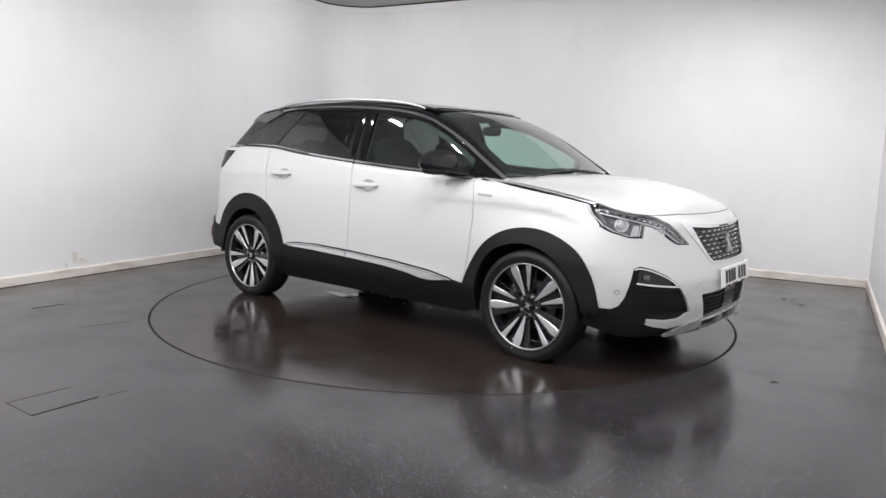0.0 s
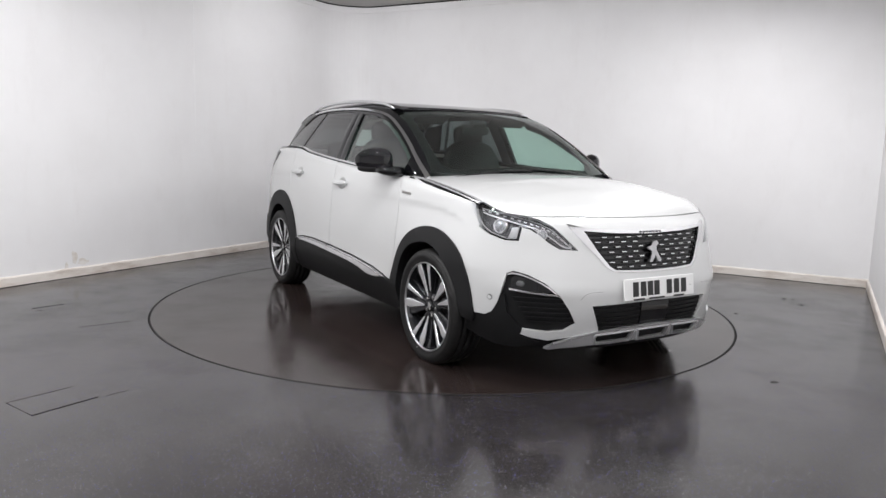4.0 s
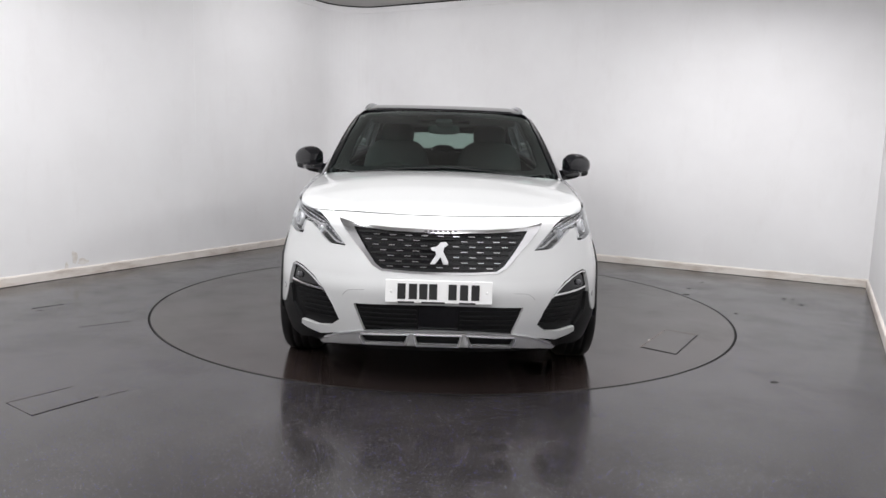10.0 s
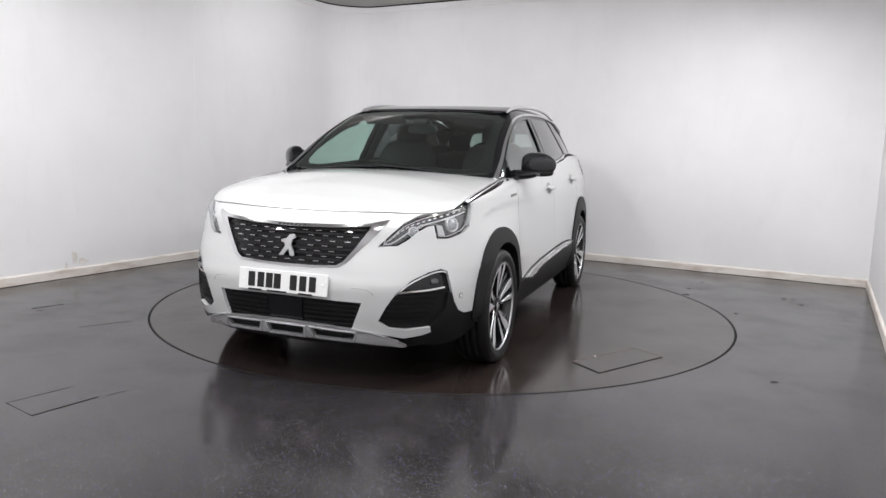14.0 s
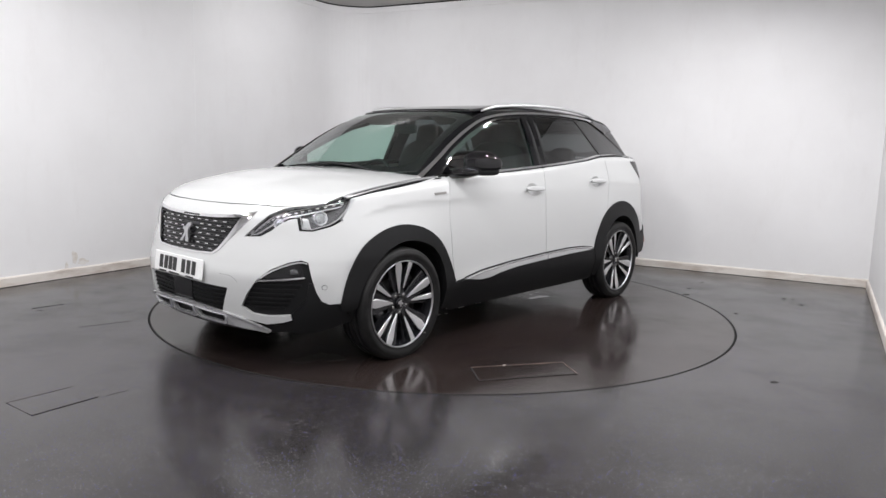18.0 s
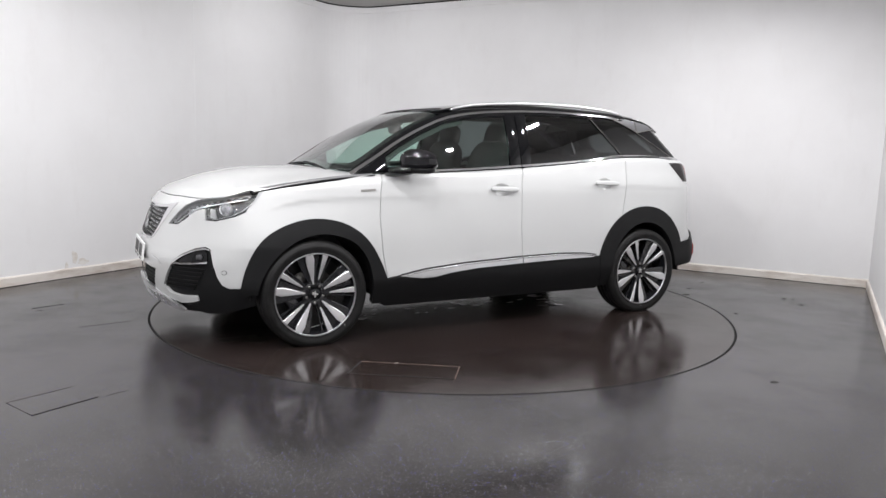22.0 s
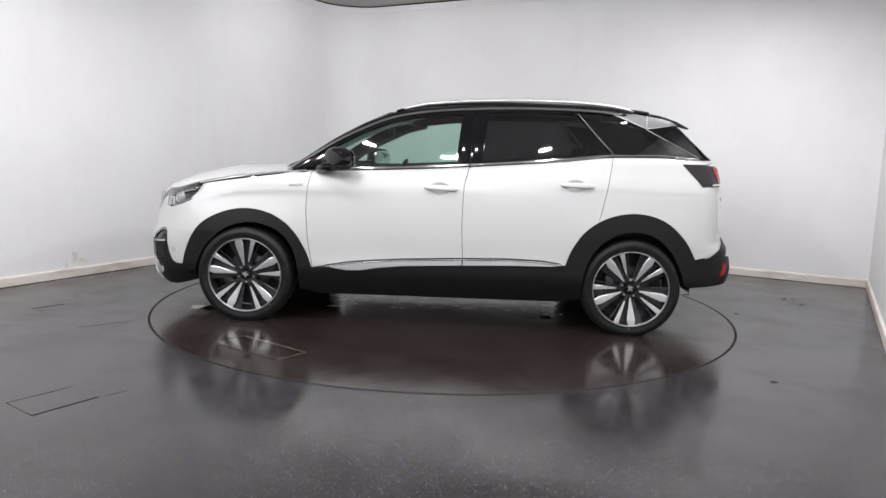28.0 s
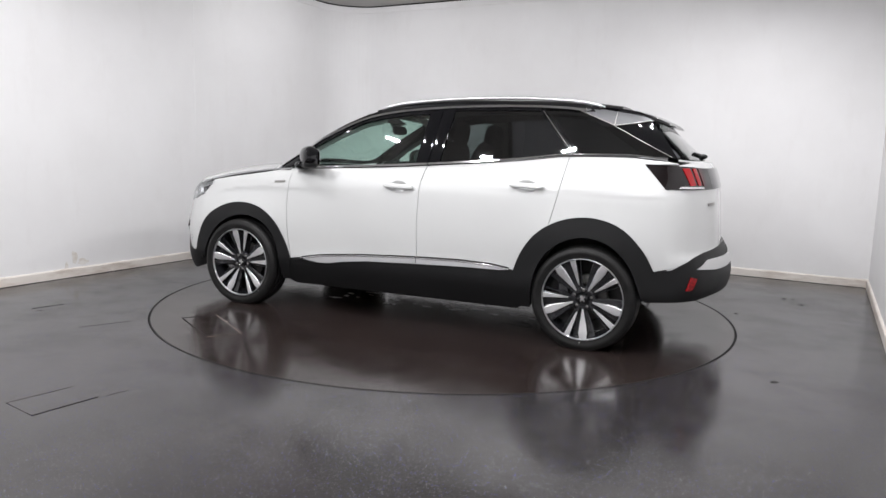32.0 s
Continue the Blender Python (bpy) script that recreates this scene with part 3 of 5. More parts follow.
def panel(name, outline, view, mat, parent, f=None, lift=0.0, depth=0.02, grid=0.05, label="", holes=(), dish=0.0):
    """A curved sheet that follows the car's skin inside an outline, with a turned-in edge all round."""
    f = f or hull
    su = 0.0165 if view in ("nose", "tail") else 1.0
    loops = [resampled(list(o), grid * 0.5, su) for o in (outline, *holes)]
    border = [p for o in loops for p in o]
    us, vs = [p[0] for p in border], [p[1] for p in border]
    gu, gv = np.meshgrid(np.arange(min(us), max(us), grid / su) + grid / su * 0.37, np.arange(min(vs), max(vs), grid) + grid * 0.41)
    gu, gv = gu.ravel(), gv.ravel()
    keep = inside_outline(gu, gv, loops[0])
    for o in loops[1:]:
        keep &= ~inside_outline(gu, gv, o)
    bu, bv = np.array(us), np.array(vs)
    if keep.any():
        gu, gv = gu[keep], gv[keep]
        near = np.min(((gu[:, None] - bu) * su) ** 2 + (gv[:, None] - bv) ** 2, axis=1) < (grid * 0.35) ** 2
        gu, gv = gu[~near], gv[~near]
    else:
        gu, gv = gu[:0], gv[:0]
    flat = [Vector((u * su, v)) for u, v in border] + [Vector((u * su, v)) for u, v in zip(gu, gv)]
    edges, start = [], 0
    for o in loops:
        edges += [(start + i, start + (i + 1) % len(o)) for i in range(len(o))]
        start += len(o)
    verts, _, faces, _, _, _ = delaunay_2d_cdt(flat, edges, [], 0, 1e-6)
    vu, vv = np.array([p.x / su for p in verts]), np.array([p.y for p in verts])
    kept = []
    tri = np.array([t for t in faces if len(t) == 3])
    cu, cv = vu[tri].mean(1), vv[tri].mean(1)
    good = inside_outline(cu, cv, loops[0])
    for o in loops[1:]:
        good &= ~inside_outline(cu, cv, o)
    tri = tri[good]
    pts = on_skin(vu, vv, view, f)
    nor = skin_normal(pts, f)
    deep = np.zeros(len(pts)) + lift
    if dish:
        mu, mv, ru, rv = (max(us) + min(us)) / 2, (max(vs) + min(vs)) / 2, (max(us) - min(us)) / 2, (max(vs) - min(vs)) / 2
        deep -= dish * np.clip(1 - ((vu - mu) / ru) ** 2 - ((vv - mv) / rv) ** 2, 0, 1)
    base = pts
    pts = pts + nor * deep[:, None]
    if dish:
        e = 0.3 * grid
        def bowl(a, b):
            q = on_skin(a, b, view, f)
            return q - skin_normal(q, f) * (dish * np.clip(1 - ((a - mu) / ru) ** 2 - ((b - mv) / rv) ** 2, 0, 1))[:, None]
        c = np.cross(bowl(vu + e, vv) - bowl(vu - e, vv), bowl(vu, vv + e) - bowl(vu, vv - e))
        c = c / np.linalg.norm(c, axis=1, keepdims=True)
        nor = c * np.sign((c * nor).sum(1, keepdims=True))
    # keep the triangles facing outwards
    face_n = np.cross(pts[tri[:, 1]] - pts[tri[:, 0]], pts[tri[:, 2]] - pts[tri[:, 0]])
    flip = (face_n * nor[tri].mean(1)).sum(1) < 0
    tri[flip] = tri[flip][:, ::-1]
    # the rim: edges used once
    count = {}
    for a, b, c in tri.tolist():
        for e in ((a, b), (b, c), (c, a)):
            count[e] = count.get(e, 0) + 1
    rim = [e for e in count if (e[1], e[0]) not in count]
    n0 = len(pts)
    extra, extra_n, quads = [], [], []
    for a, b in rim:
        t = pts[b] - pts[a]
        s = np.cross(t, nor[a])
        s = s / (np.linalg.norm(s) + 1e-9)
        k = n0 + len(extra)
        extra += [pts[a], pts[b], pts[b] - nor[b] * depth, pts[a] - nor[a] * depth]
        extra_n += [s] * 4
        quads.append((k + 1, k, k + 3, k + 2))
    me = bpy.data.meshes.new(name)
    me.from_pydata(np.concatenate([pts, np.array(extra).reshape(-1, 3)]).tolist(), [], tri.tolist() + quads)
    me.shade_smooth()
    me.normals_split_custom_set_from_vertices(np.concatenate([nor, np.array(extra_n).reshape(-1, 3)]).tolist())
    me.materials.append(mat)
    ob = new(name, me)
    ob.parent = parent
    return tagged(ob, label)


def flipped(points, view):
    """The same outline on the car's other side."""
    if view in ("left", "right"):
        return list(points)
    if view == "top":
        return [(u, -v) for u, v in points]
    return [(-u, v) for u, v in points]


def both_sides(name, outline, view, mat, parent, **more):
    """A panel on the car's left and its mirror on the right."""
    a = panel(name, outline, view, mat, parent, **more)
    holes = [flipped(h, view) for h in more.pop("holes", ())]
    b = panel(name, flipped(outline, view), "right" if view == "left" else view, mat, parent, holes=holes, **more)
    return a, b


def ribbon(points, width, su=1.0, ease=1):
    """The outline of a band of that width along an open line."""
    points = eased(list(points), ease, False) if ease else list(points)
    left, right = [], []
    for i, (u, v) in enumerate(points):
        a, b = points[max(i - 1, 0)], points[min(i + 1, len(points) - 1)]
        du, dv = (b[0] - a[0]) * su, b[1] - a[1]
        n = math.hypot(du, dv) or 1
        left.append((u - dv / n * width / 2 / su, v + du / n * width / 2))
        right.append((u + dv / n * width / 2 / su, v - du / n * width / 2))
    return left + right[::-1]


def mirrored(half):
    """A whole outline from its left half, which runs from the middle line round to the middle line."""
    return list(half) + [(-u, v) for u, v in half[::-1] if abs(u) > 1e-6]


def oval(u, v, ru, rv, n=20):
    return [(u + ru * math.cos(2 * math.pi * k / n), v + rv * math.sin(2 * math.pi * k / n)) for k in range(n)]


def tube(bm, line, radius, sides=8, flat=1.0):
    """A round bar along a line of points; flat squeezes it upright."""
    line = [Vector(p) for p in line]
    rows = []
    for i, p in enumerate(line):
        t = (line[min(i + 1, len(line) - 1)] - line[max(i - 1, 0)]).normalized()
        a = t.cross(Vector((0, 0, 1))).normalized() if abs(t.z) < 0.95 else Vector((1, 0, 0))
        b = a.cross(t)
        r = radius[i] if isinstance(radius, (list, tuple)) else radius
        rows.append([bm.verts.new(p + a * (r * math.cos(2 * math.pi * k / sides)) + b * (r * flat * math.sin(2 * math.pi * k / sides))) for k in range(sides)])
    for a, b in zip(rows, rows[1:]):
        for k in range(sides):
            j = (k + 1) % sides
            bm.faces.new((a[k], a[j], b[j], b[k]))
    bm.faces.new(rows[0][::-1])
    bm.faces.new(rows[-1])
    return bm


def blob(bm, size, at, power=2.6, turn=(0, 0, 0), rings=14, sides=24):
    """A rounded block: a ball with its corners pushed out."""
    m = pose(*at, *turn)

    def s(x):
        return math.copysign(abs(x) ** (2 / power), x)
    rows = []
    for i in range(rings + 1):
        a = -math.pi / 2 + math.pi * i / rings
        rows.append([bm.verts.new(m @ Vector((size[0] / 2 * s(math.cos(a)) * s(math.cos(2 * math.pi * k / sides)), size[1] / 2 * s(math.cos(a)) * s(math.sin(2 * math.pi * k / sides)), size[2] / 2 * s(math.sin(a))))) for k in range(sides)])
    for a, b in zip(rows, rows[1:]):
        for k in range(sides):
            j = (k + 1) % sides
            bm.faces.new((a[k], a[j], b[j], b[k]))
    bmesh.ops.remove_doubles(bm, verts=bm.verts, dist=1e-5)
    return bm


def seat_on(u, v, view, f=None, lift=0.0):
    """A pose on the car's skin: its z axis points outwards, its x axis runs level."""
    f = f or hull
    p = on_skin(np.array([u]), np.array([v]), view, f)[0]
    n = Vector(skin_normal(p[None], f)[0])
    x = Vector((0, 0, 1)).cross(n).normalized()
    m = Matrix((x, n.cross(x), n)).transposed().to_4x4()
    m.translation = Vector(p) + n * lift
    return m

# ---- the car ----
car = new("car")
tagged(car, "pearl white five-door crossover car with black lower cladding", "car")
FRONT_AXLE, REAR_AXLE, HUB = 1.338, -1.338, 0.3235
NOSE = 0.0165


def belt(x0, x1, off, n=12):
    return [(x0 + (x1 - x0) * k / n, float(belt_line(x0 + (x1 - x0) * k / n)) + off) for k in range(n + 1)]


FRONT_ARCH = eased([(1.79, 0.378), (1.762, 0.50), (1.704, 0.622), (1.618, 0.708), (1.47, 0.774), (1.315, 0.796), (1.14, 0.763), (1.0, 0.665), (0.905, 0.51), (0.861, 0.388)], 2, False)
REAR_ARCH = eased([(-0.885, 0.474), (-0.925, 0.592), (-1.02, 0.728), (-1.175, 0.818), (-1.36, 0.848), (-1.55, 0.800), (-1.69, 0.665), (-1.76, 0.535)], 2, False)
FRONT_LIP = eased([(0.955, 0.235), (0.962, 0.40), (0.995, 0.53), (1.08, 0.64), (1.205, 0.690), (1.335, 0.700), (1.485, 0.652), (1.61, 0.54), (1.675, 0.42), (1.69, 0.345)], 2, False)
REAR_LIP = eased([(-1.695, 0.36), (-1.67, 0.44), (-1.615, 0.565), (-1.51, 0.675), (-1.36, 0.725), (-1.195, 0.690), (-1.07, 0.580), (-1.012, 0.44), (-0.995, 0.235)], 2, False)


def tucked(points, cx):
    """An arch edge drawn in, so that the panels run under the arch trim."""
    return [(cx + (x - cx) * 0.965, 0.33 + (z - 0.33) * 0.965) for x, z in points]


# doors
front_door_line = [(0.8585, 0.400), (0.8905, 0.565), (0.9105, 0.80), (0.9005, 0.955), (0.878, 1.060), *belt(0.85, -0.2065, -0.014), (-0.1775, 1.0), (-0.1725, 0.90), (-0.1695, 0.72), (-0.1805, 0.496), (0.05, 0.489), (0.278, 0.474), (0.593, 0.446), (0.76, 0.415)]
rear_door_line = [(-0.1845, 0.498), (-0.1735, 0.72), (-0.1765, 0.90), (-0.1815, 1.0), (-0.2105, 1.112), *belt(-0.23, -1.185, -0.014), (-1.144, 0.981), (-1.102, 0.797), (-1.096, 0.755), *[p for p in tucked(REAR_ARCH, -1.3375) if -1.085 < p[0]][::-1], (-0.73, 0.499), (-0.499, 0.507)]
wing_line = [(0.8625, 0.400), (0.8945, 0.565), (0.9145, 0.80), (0.9045, 0.955), (0.8825, 1.063), (0.95, 1.060), (1.05, 1.044), (1.14, 1.027), (1.303, 1.003), (1.5, 0.976), (1.66, 0.949), (1.695, 0.893), (1.742, 0.838), (1.716, 0.812), (1.604, 0.696), (1.588, 0.676), *[p for p in tucked(FRONT_ARCH, 1.3375) if p[0] < 1.585]]
quarter_line = [(-1.106, 0.797), (-1.148, 0.981), (-1.1895, 1.208), *belt(-1.21, -1.80, -0.014), (-1.85, 1.186), (-1.80, 1.182), (-1.652, 1.177), (-1.795, 1.028), (-1.87, 1.026), (-1.875, 0.598), (-1.85, 0.560), (-1.766, 0.540), (-1.745, 0.535), *[p for p in tucked(REAR_ARCH, -1.3375) if p[0] < -1.11][::-1], (-1.099, 0.757)]
HANDLES = {"front_door": (-0.022, 0.968), "rear_door": (-0.943, 1.012)}
doors = {}
for name, line in (("front_door", front_door_line), ("rear_door", rear_door_line)):
    hx, hz = HANDLES[name]
    doors[name] = both_sides(name, line, "left", PAINT, car, grid=0.022, depth=0.012, holes=[oval(hx + 0.010, hz, 0.072, 0.044)])
wings = both_sides("front_wing", wing_line, "left", PAINT, car, grid=0.02)
quarters = both_sides("rear_quarter_panel", quarter_line, "left", PAINT, car, grid=0.02)
both_sides("wheel_arch_trim", FRONT_ARCH + [(0.90, 0.235)] + FRONT_LIP + [(1.775, 0.335)], "left", BLACK_PLASTIC, car, lift=0.010, depth=0.04, grid=0.03, label="matt black plastic wheel arch trim")
both_sides("wheel_arch_trim", REAR_ARCH + [(-1.80, 0.46), (-1.80, 0.36)] + REAR_LIP + [(-0.93, 0.235)], "left", BLACK_PLASTIC, car, lift=0.010, depth=0.04, grid=0.03, label="matt black plastic wheel arch trim")
both_sides("sill_trim", [(0.858, 0.392), (0.79, 0.402), (0.59, 0.438), (0.278, 0.467), (-0.182, 0.491), (-0.5, 0.499), (-0.73, 0.492), (-0.885, 0.470), (-0.935, 0.235), (-0.90, 0.212), (0.85, 0.205), (0.905, 0.235)], "left", BLACK_PLASTIC, car, lift=0.006, depth=0.05, grid=0.04, label="matt black plastic sill trim")
strip_f = both_sides("sill_strip", [(0.77, 0.408), (0.593, 0.440), (0.278, 0.468), (-0.178, 0.491), (-0.178, 0.449), (0.199, 0.432), (0.40, 0.412), (0.52, 0.390), (0.62, 0.388)], "left", STRIP, car, lift=0.016, depth=0.014, grid=0.03, label="bright satin chrome strip along the sill")
strip_r = both_sides("sill_strip", [(-0.186, 0.491), (-0.5, 0.499), (-0.73, 0.492), (-0.86, 0.474), (-0.80, 0.464), (-0.5, 0.460), (-0.186, 0.449)], "left", STRIP, car, lift=0.016, depth=0.014, grid=0.03, label="bright satin chrome strip along the sill")

# a bright rounded edge and a dark gap along the top of each sill strip
def skin_tube(name, line, view, lift, radius, mat, parent, label=""):
    line = resampled(list(line) + list(line)[::-1], 0.04)
    line = line[:len(line) // 2 + 1]
    p = on_skin([u for u, v in line], [v for u, v in line], view, hull)
    p = p + skin_normal(p, hull) * lift
    bm = bmesh.new()
    tube(bm, p.tolist(), radius, 8)
    return part(name, bm, mat, parent, label, True)


for strips, line in ((strip_f, [(0.765, 0.406), (0.593, 0.437), (0.278, 0.465), (-0.175, 0.488)]), (strip_r, [(-0.189, 0.488), (-0.5, 0.496), (-0.73, 0.489), (-0.855, 0.472)])):
    for sill, view in zip(strips, ("left", "right")):
        skin_tube("strip_edge", line, view, 0.016, 0.005, CHROME, sill, "bright rounded chrome edge")
        panel("strip_gap", ribbon([(u, v + 0.010) for u, v in line], 0.006, ease=0), view, GAP, sill, lift=0.003, depth=0.003, grid=0.04)

# door handles and wing badge
for name, (hx, hz) in HANDLES.items():
    for door, view in zip(doors[name], ("left", "right")):
        bm = bmesh.new()
        blob(bm, (0.232, 0.036, 0.024), (0, 0, 0), 3.0)
        h = part("door_handle", bm, PAINT, door, smooth=True)
        h.matrix_local = seat_on(hx, hz, view, lift=0.022) @ pose(0, 0, 0, 0, 0, -1.5 if view == "left" else 1.5)
        cup = panel("handle_recess", oval(hx + 0.010, hz, 0.072, 0.044), view, PAINT, door, depth=0.001, grid=0.012, dish=0.022)
        for d in (-0.08, 0.08):
            bm = bmesh.new()
            blob(bm, (0.040, 0.024, 0.040), (d, 0, 0), 3)
            g = part("handle_mount", bm, PAINT, door, smooth=True)
            g.matrix_local = seat_on(hx, hz, view, lift=0.008)
for wing, view in zip(wings, ("left", "right")):
    panel("wing_badge", ribbon([(1.035, 0.959), (0.935, 0.966)], 0.014, ease=0), view, STEEL, wing, lift=0.004, depth=0.004, grid=0.03, label="small silver badge strip")

# bonnet with its dark edge strips
panel("bonnet", eased([(1.150, 0), (1.132, 0.3), (1.075, 0.55), (0.985, 0.745), (0.985, 0.745), (1.06, 0.768), (1.3, 0.776), (1.6, 0.776), (1.72, 0.778), (1.834, 0.757), (1.915, 0.695), (1.991, 0.598), (2.048, 0.471), (2.086, 0.323), (2.101, 0.16), (2.104, 0), (2.101, -0.16), (2.086, -0.323), (2.048, -0.471), (1.991, -0.598), (1.915, -0.695), (1.834, -0.757), (1.72, -0.778), (1.6, -0.776), (1.3, -0.776), (1.06, -0.768), (0.985, -0.745), (0.985, -0.745), (1.075, -0.55), (1.132, -0.3)], 1), "top", PAINT, car, grid=0.035)
both_sides("bonnet_edge_trim", [(0.90, 0.785), (1.06, 0.772), (1.3, 0.780), (1.6, 0.780), (1.71, 0.780), (1.70, 0.796), (1.6, 0.808), (1.3, 0.814), (1.06, 0.812), (0.92, 0.81)], "top", GLOSS_BLACK, car, lift=-0.001, grid=0.03, label="gloss black trim strip beside the bonnet")
for line in ([(0.95, 0.797), (1.06, 0.794), (1.3, 0.799), (1.6, 0.796), (1.69, 0.789)], [(0.93, 0.782), (1.06, 0.776), (1.3, 0.783), (1.6, 0.783), (1.70, 0.782)]):
    both_sides("bonnet_edge_line", ribbon(line, 0.006), "top", STRIP, car, lift=0.006, depth=0.006, grid=0.03, label="thin chrome line")

# front bumper
bumper_half = [(0, 0.896), (10, 0.897), (20, 0.899), (29, 0.902), (36.6, 0.899), (41.5, 0.8995), (38.7, 0.8925), (34.5, 0.858), (30.7, 0.800), (27.0, 0.738), (32.4, 0.743), (35.5, 0.775), (38.1, 0.811), (40.9, 0.838), (43.0, 0.845), (43.7, 0.778), (47.5, 0.776), (53.2, 0.802), (56.8, 0.832), (60.1, 0.816), (65.0, 0.716), (66.0, 0.672), (64.0, 0.60), (60.2, 0.49), (57.2, 0.385), (52.5, 0.384), (50.4, 0.404), (48.9, 0.45), (47.7, 0.520), (46.5, 0.612), (44.6, 0.626), (40.8, 0.611), (36.0, 0.573), (32.0, 0.513), (29.2, 0.437), (27.3, 0.366), (30.4, 0.326), (35, 0.316), (41.6, 0.326), (42.0, 0.298), (39.5, 0.284), (34.5, 0.270), (27, 0.298), (20.3, 0.322), (22.9, 0.459), (12, 0.465), (0, 0.468)]
grille_half = [(0, 0.816), (14, 0.822), (25.3, 0.836), (20.9, 0.730), (17.6, 0.660), (15.6, 0.638), (8, 0.631), (0, 0.629)]
frame_half = [(0, 0.832), (14, 0.838), (24.5, 0.850), (30.6, 0.872), (26.7, 0.800), (21.9, 0.716), (18.5, 0.653), (16.0, 0.628), (8, 0.620), (0, 0.618)]
bumper = panel("front_bumper", mirrored(bumper_half), "nose", PAINT, car, grid=0.025, holes=[mirrored(frame_half)])
valance = panel("lower_bumper", mirrored([(0, 0.66), (30, 0.66), (47, 0.655), (50, 0.43), (60, 0.42), (60, 0.27), (50, 0.225), (36, 0.205), (0, 0.20)]), "nose", BLACK_PLASTIC, car, lift=-0.022, depth=0.05, grid=0.03, label="matt black plastic lower bumper")
both_sides("bumper_corner", [(48.0, 0.50), (50.6, 0.396), (56.2, 0.379), (60.5, 0.37), (60, 0.27), (50, 0.222), (44, 0.216), (40.2, 0.228), (36.6, 0.256), (39.6, 0.276), (42.4, 0.290), (41.9, 0.33), (46.0, 0.405), (46.8, 0.50)], "nose", BLACK_PLASTIC, valance, lift=-0.004, depth=0.03, grid=0.025)
grille = panel("grille", mirrored(grille_half), "nose", GLOSS_BLACK, car, lift=-0.018, depth=0.01, grid=0.025, label="black grille with rows of small chrome bars")
panel("grille_frame", mirrored(frame_half), "nose", CHROME, grille, lift=0.003, depth=0.03, grid=0.02, holes=[mirrored(grille_half)], label="chrome grille surround")
bm = bmesh.new()
box(bm, (0.032, 0.0048, 0.010), (0, 0, 0), 0.001)
dash = bpy.data.meshes.new("grille_bar")
bm.to_mesh(dash)
bm.free()
dash.materials.append(CHROME)
frame_edge = [(0.64, 15.6), (0.70, 19.6), (0.76, 22.2), (0.83, 25.0)]
for row in range(7):
    z = 0.806 - row * 0.0255
    lim = float(np.interp(z, [k[0] for k in frame_edge], [k[1] for k in frame_edge])) - 1.8
    for k in range(-6, 7):
        a = (k + (0.5 if row % 2 else 0.0)) * 4.6
        if abs(a) < lim and not (abs(a) < 3.6 and 0.655 < z < 0.79):
            b = new("grille_bar", dash)
            b.parent = grille
            b.matrix_local = seat_on(a, z, "nose", lift=-0.012)
# dark slats behind the chrome bars
for row in range(8):
    z = 0.819 - row * 0.0255
    lim = float(np.interp(z, [k[0] for k in frame_edge], [k[1] for k in frame_edge])) - 0.8
    panel("grille_slat", ribbon([(-lim, z), (0, z), (lim, z)], 0.008, NOSE, 0), "nose", BLACK_PLASTIC, grille, lift=-0.011, depth=0.008, grid=0.06)
# the plain silver emblem and the small bars on the chrome edge
bm = bmesh.new()
slab(bm, [(-0.055, 0.028), (-0.020, 0.036), (0.002, 0.060), (0.034, 0.064), (0.048, 0.046), (0.024, 0.030), (0.020, 0.006), (0.052, -0.052), (0.050, -0.064), (0.020, -0.064), (0.004, -0.024), (-0.028, -0.064), (-0.058, -0.064), (-0.022, -0.008), (-0.030, 0.008), (-0.052, 0.014)], 0.0, 0.008)
em = part("emblem", bm, RIM, grille, "plain silver emblem")
em.matrix_local = seat_on(0.0, 0.722, "nose", lift=0.001) @ Matrix.Diagonal((0.82, 0.88, 1, 1))
for k in range(7):
    panel("emblem_bar", ribbon([((k - 3) * 1.45 - 0.5, 0.8245), ((k - 3) * 1.45 + 0.5, 0.8245)], 0.008, NOSE, 0), "nose", INK, grille, lift=0.005, depth=0.002, grid=0.03)

# lower intake with slats, skid plate with three slots
for k in range(5):
    z = 0.435 - k * 0.024
    w = 21.6 - k * 0.35
    for s in (1, -1):
        panel("intake_slat", ribbon([(s * 6.0, z), (s * w * 0.6, z), (s * w, z)], 0.007, NOSE, 0), "nose", BLACK_PLASTIC, valance, lift=-0.010, depth=0.012, grid=0.05)
panel("radar_cover", [(-5.4, 0.335), (5.4, 0.335), (5.6, 0.458), (-5.6, 0.458)], "nose", GLOSS_BLACK, valance, lift=-0.012, depth=0.01, grid=0.03)
middle_slot = [(-6.2, 0.312), (6.2, 0.312), (5.6, 0.259), (-5.6, 0.259)]
side_slot = [(8.3, 0.312), (20.8, 0.302), (21.2, 0.288), (20.4, 0.256), (9.5, 0.262)]
slots = [middle_slot, side_slot, [(-u, v) for u, v in side_slot[::-1]]]
skid = panel("skid_plate", mirrored([(0, 0.335), (12, 0.332), (21.5, 0.318), (28, 0.291), (33, 0.252), (35.5, 0.226), (34.5, 0.218), (30, 0.231), (21, 0.246), (10, 0.250), (0, 0.251)]), "nose", SILVER, car, lift=0.004, depth=0.016, grid=0.02, label="satin silver skid plate with three slots", holes=slots)
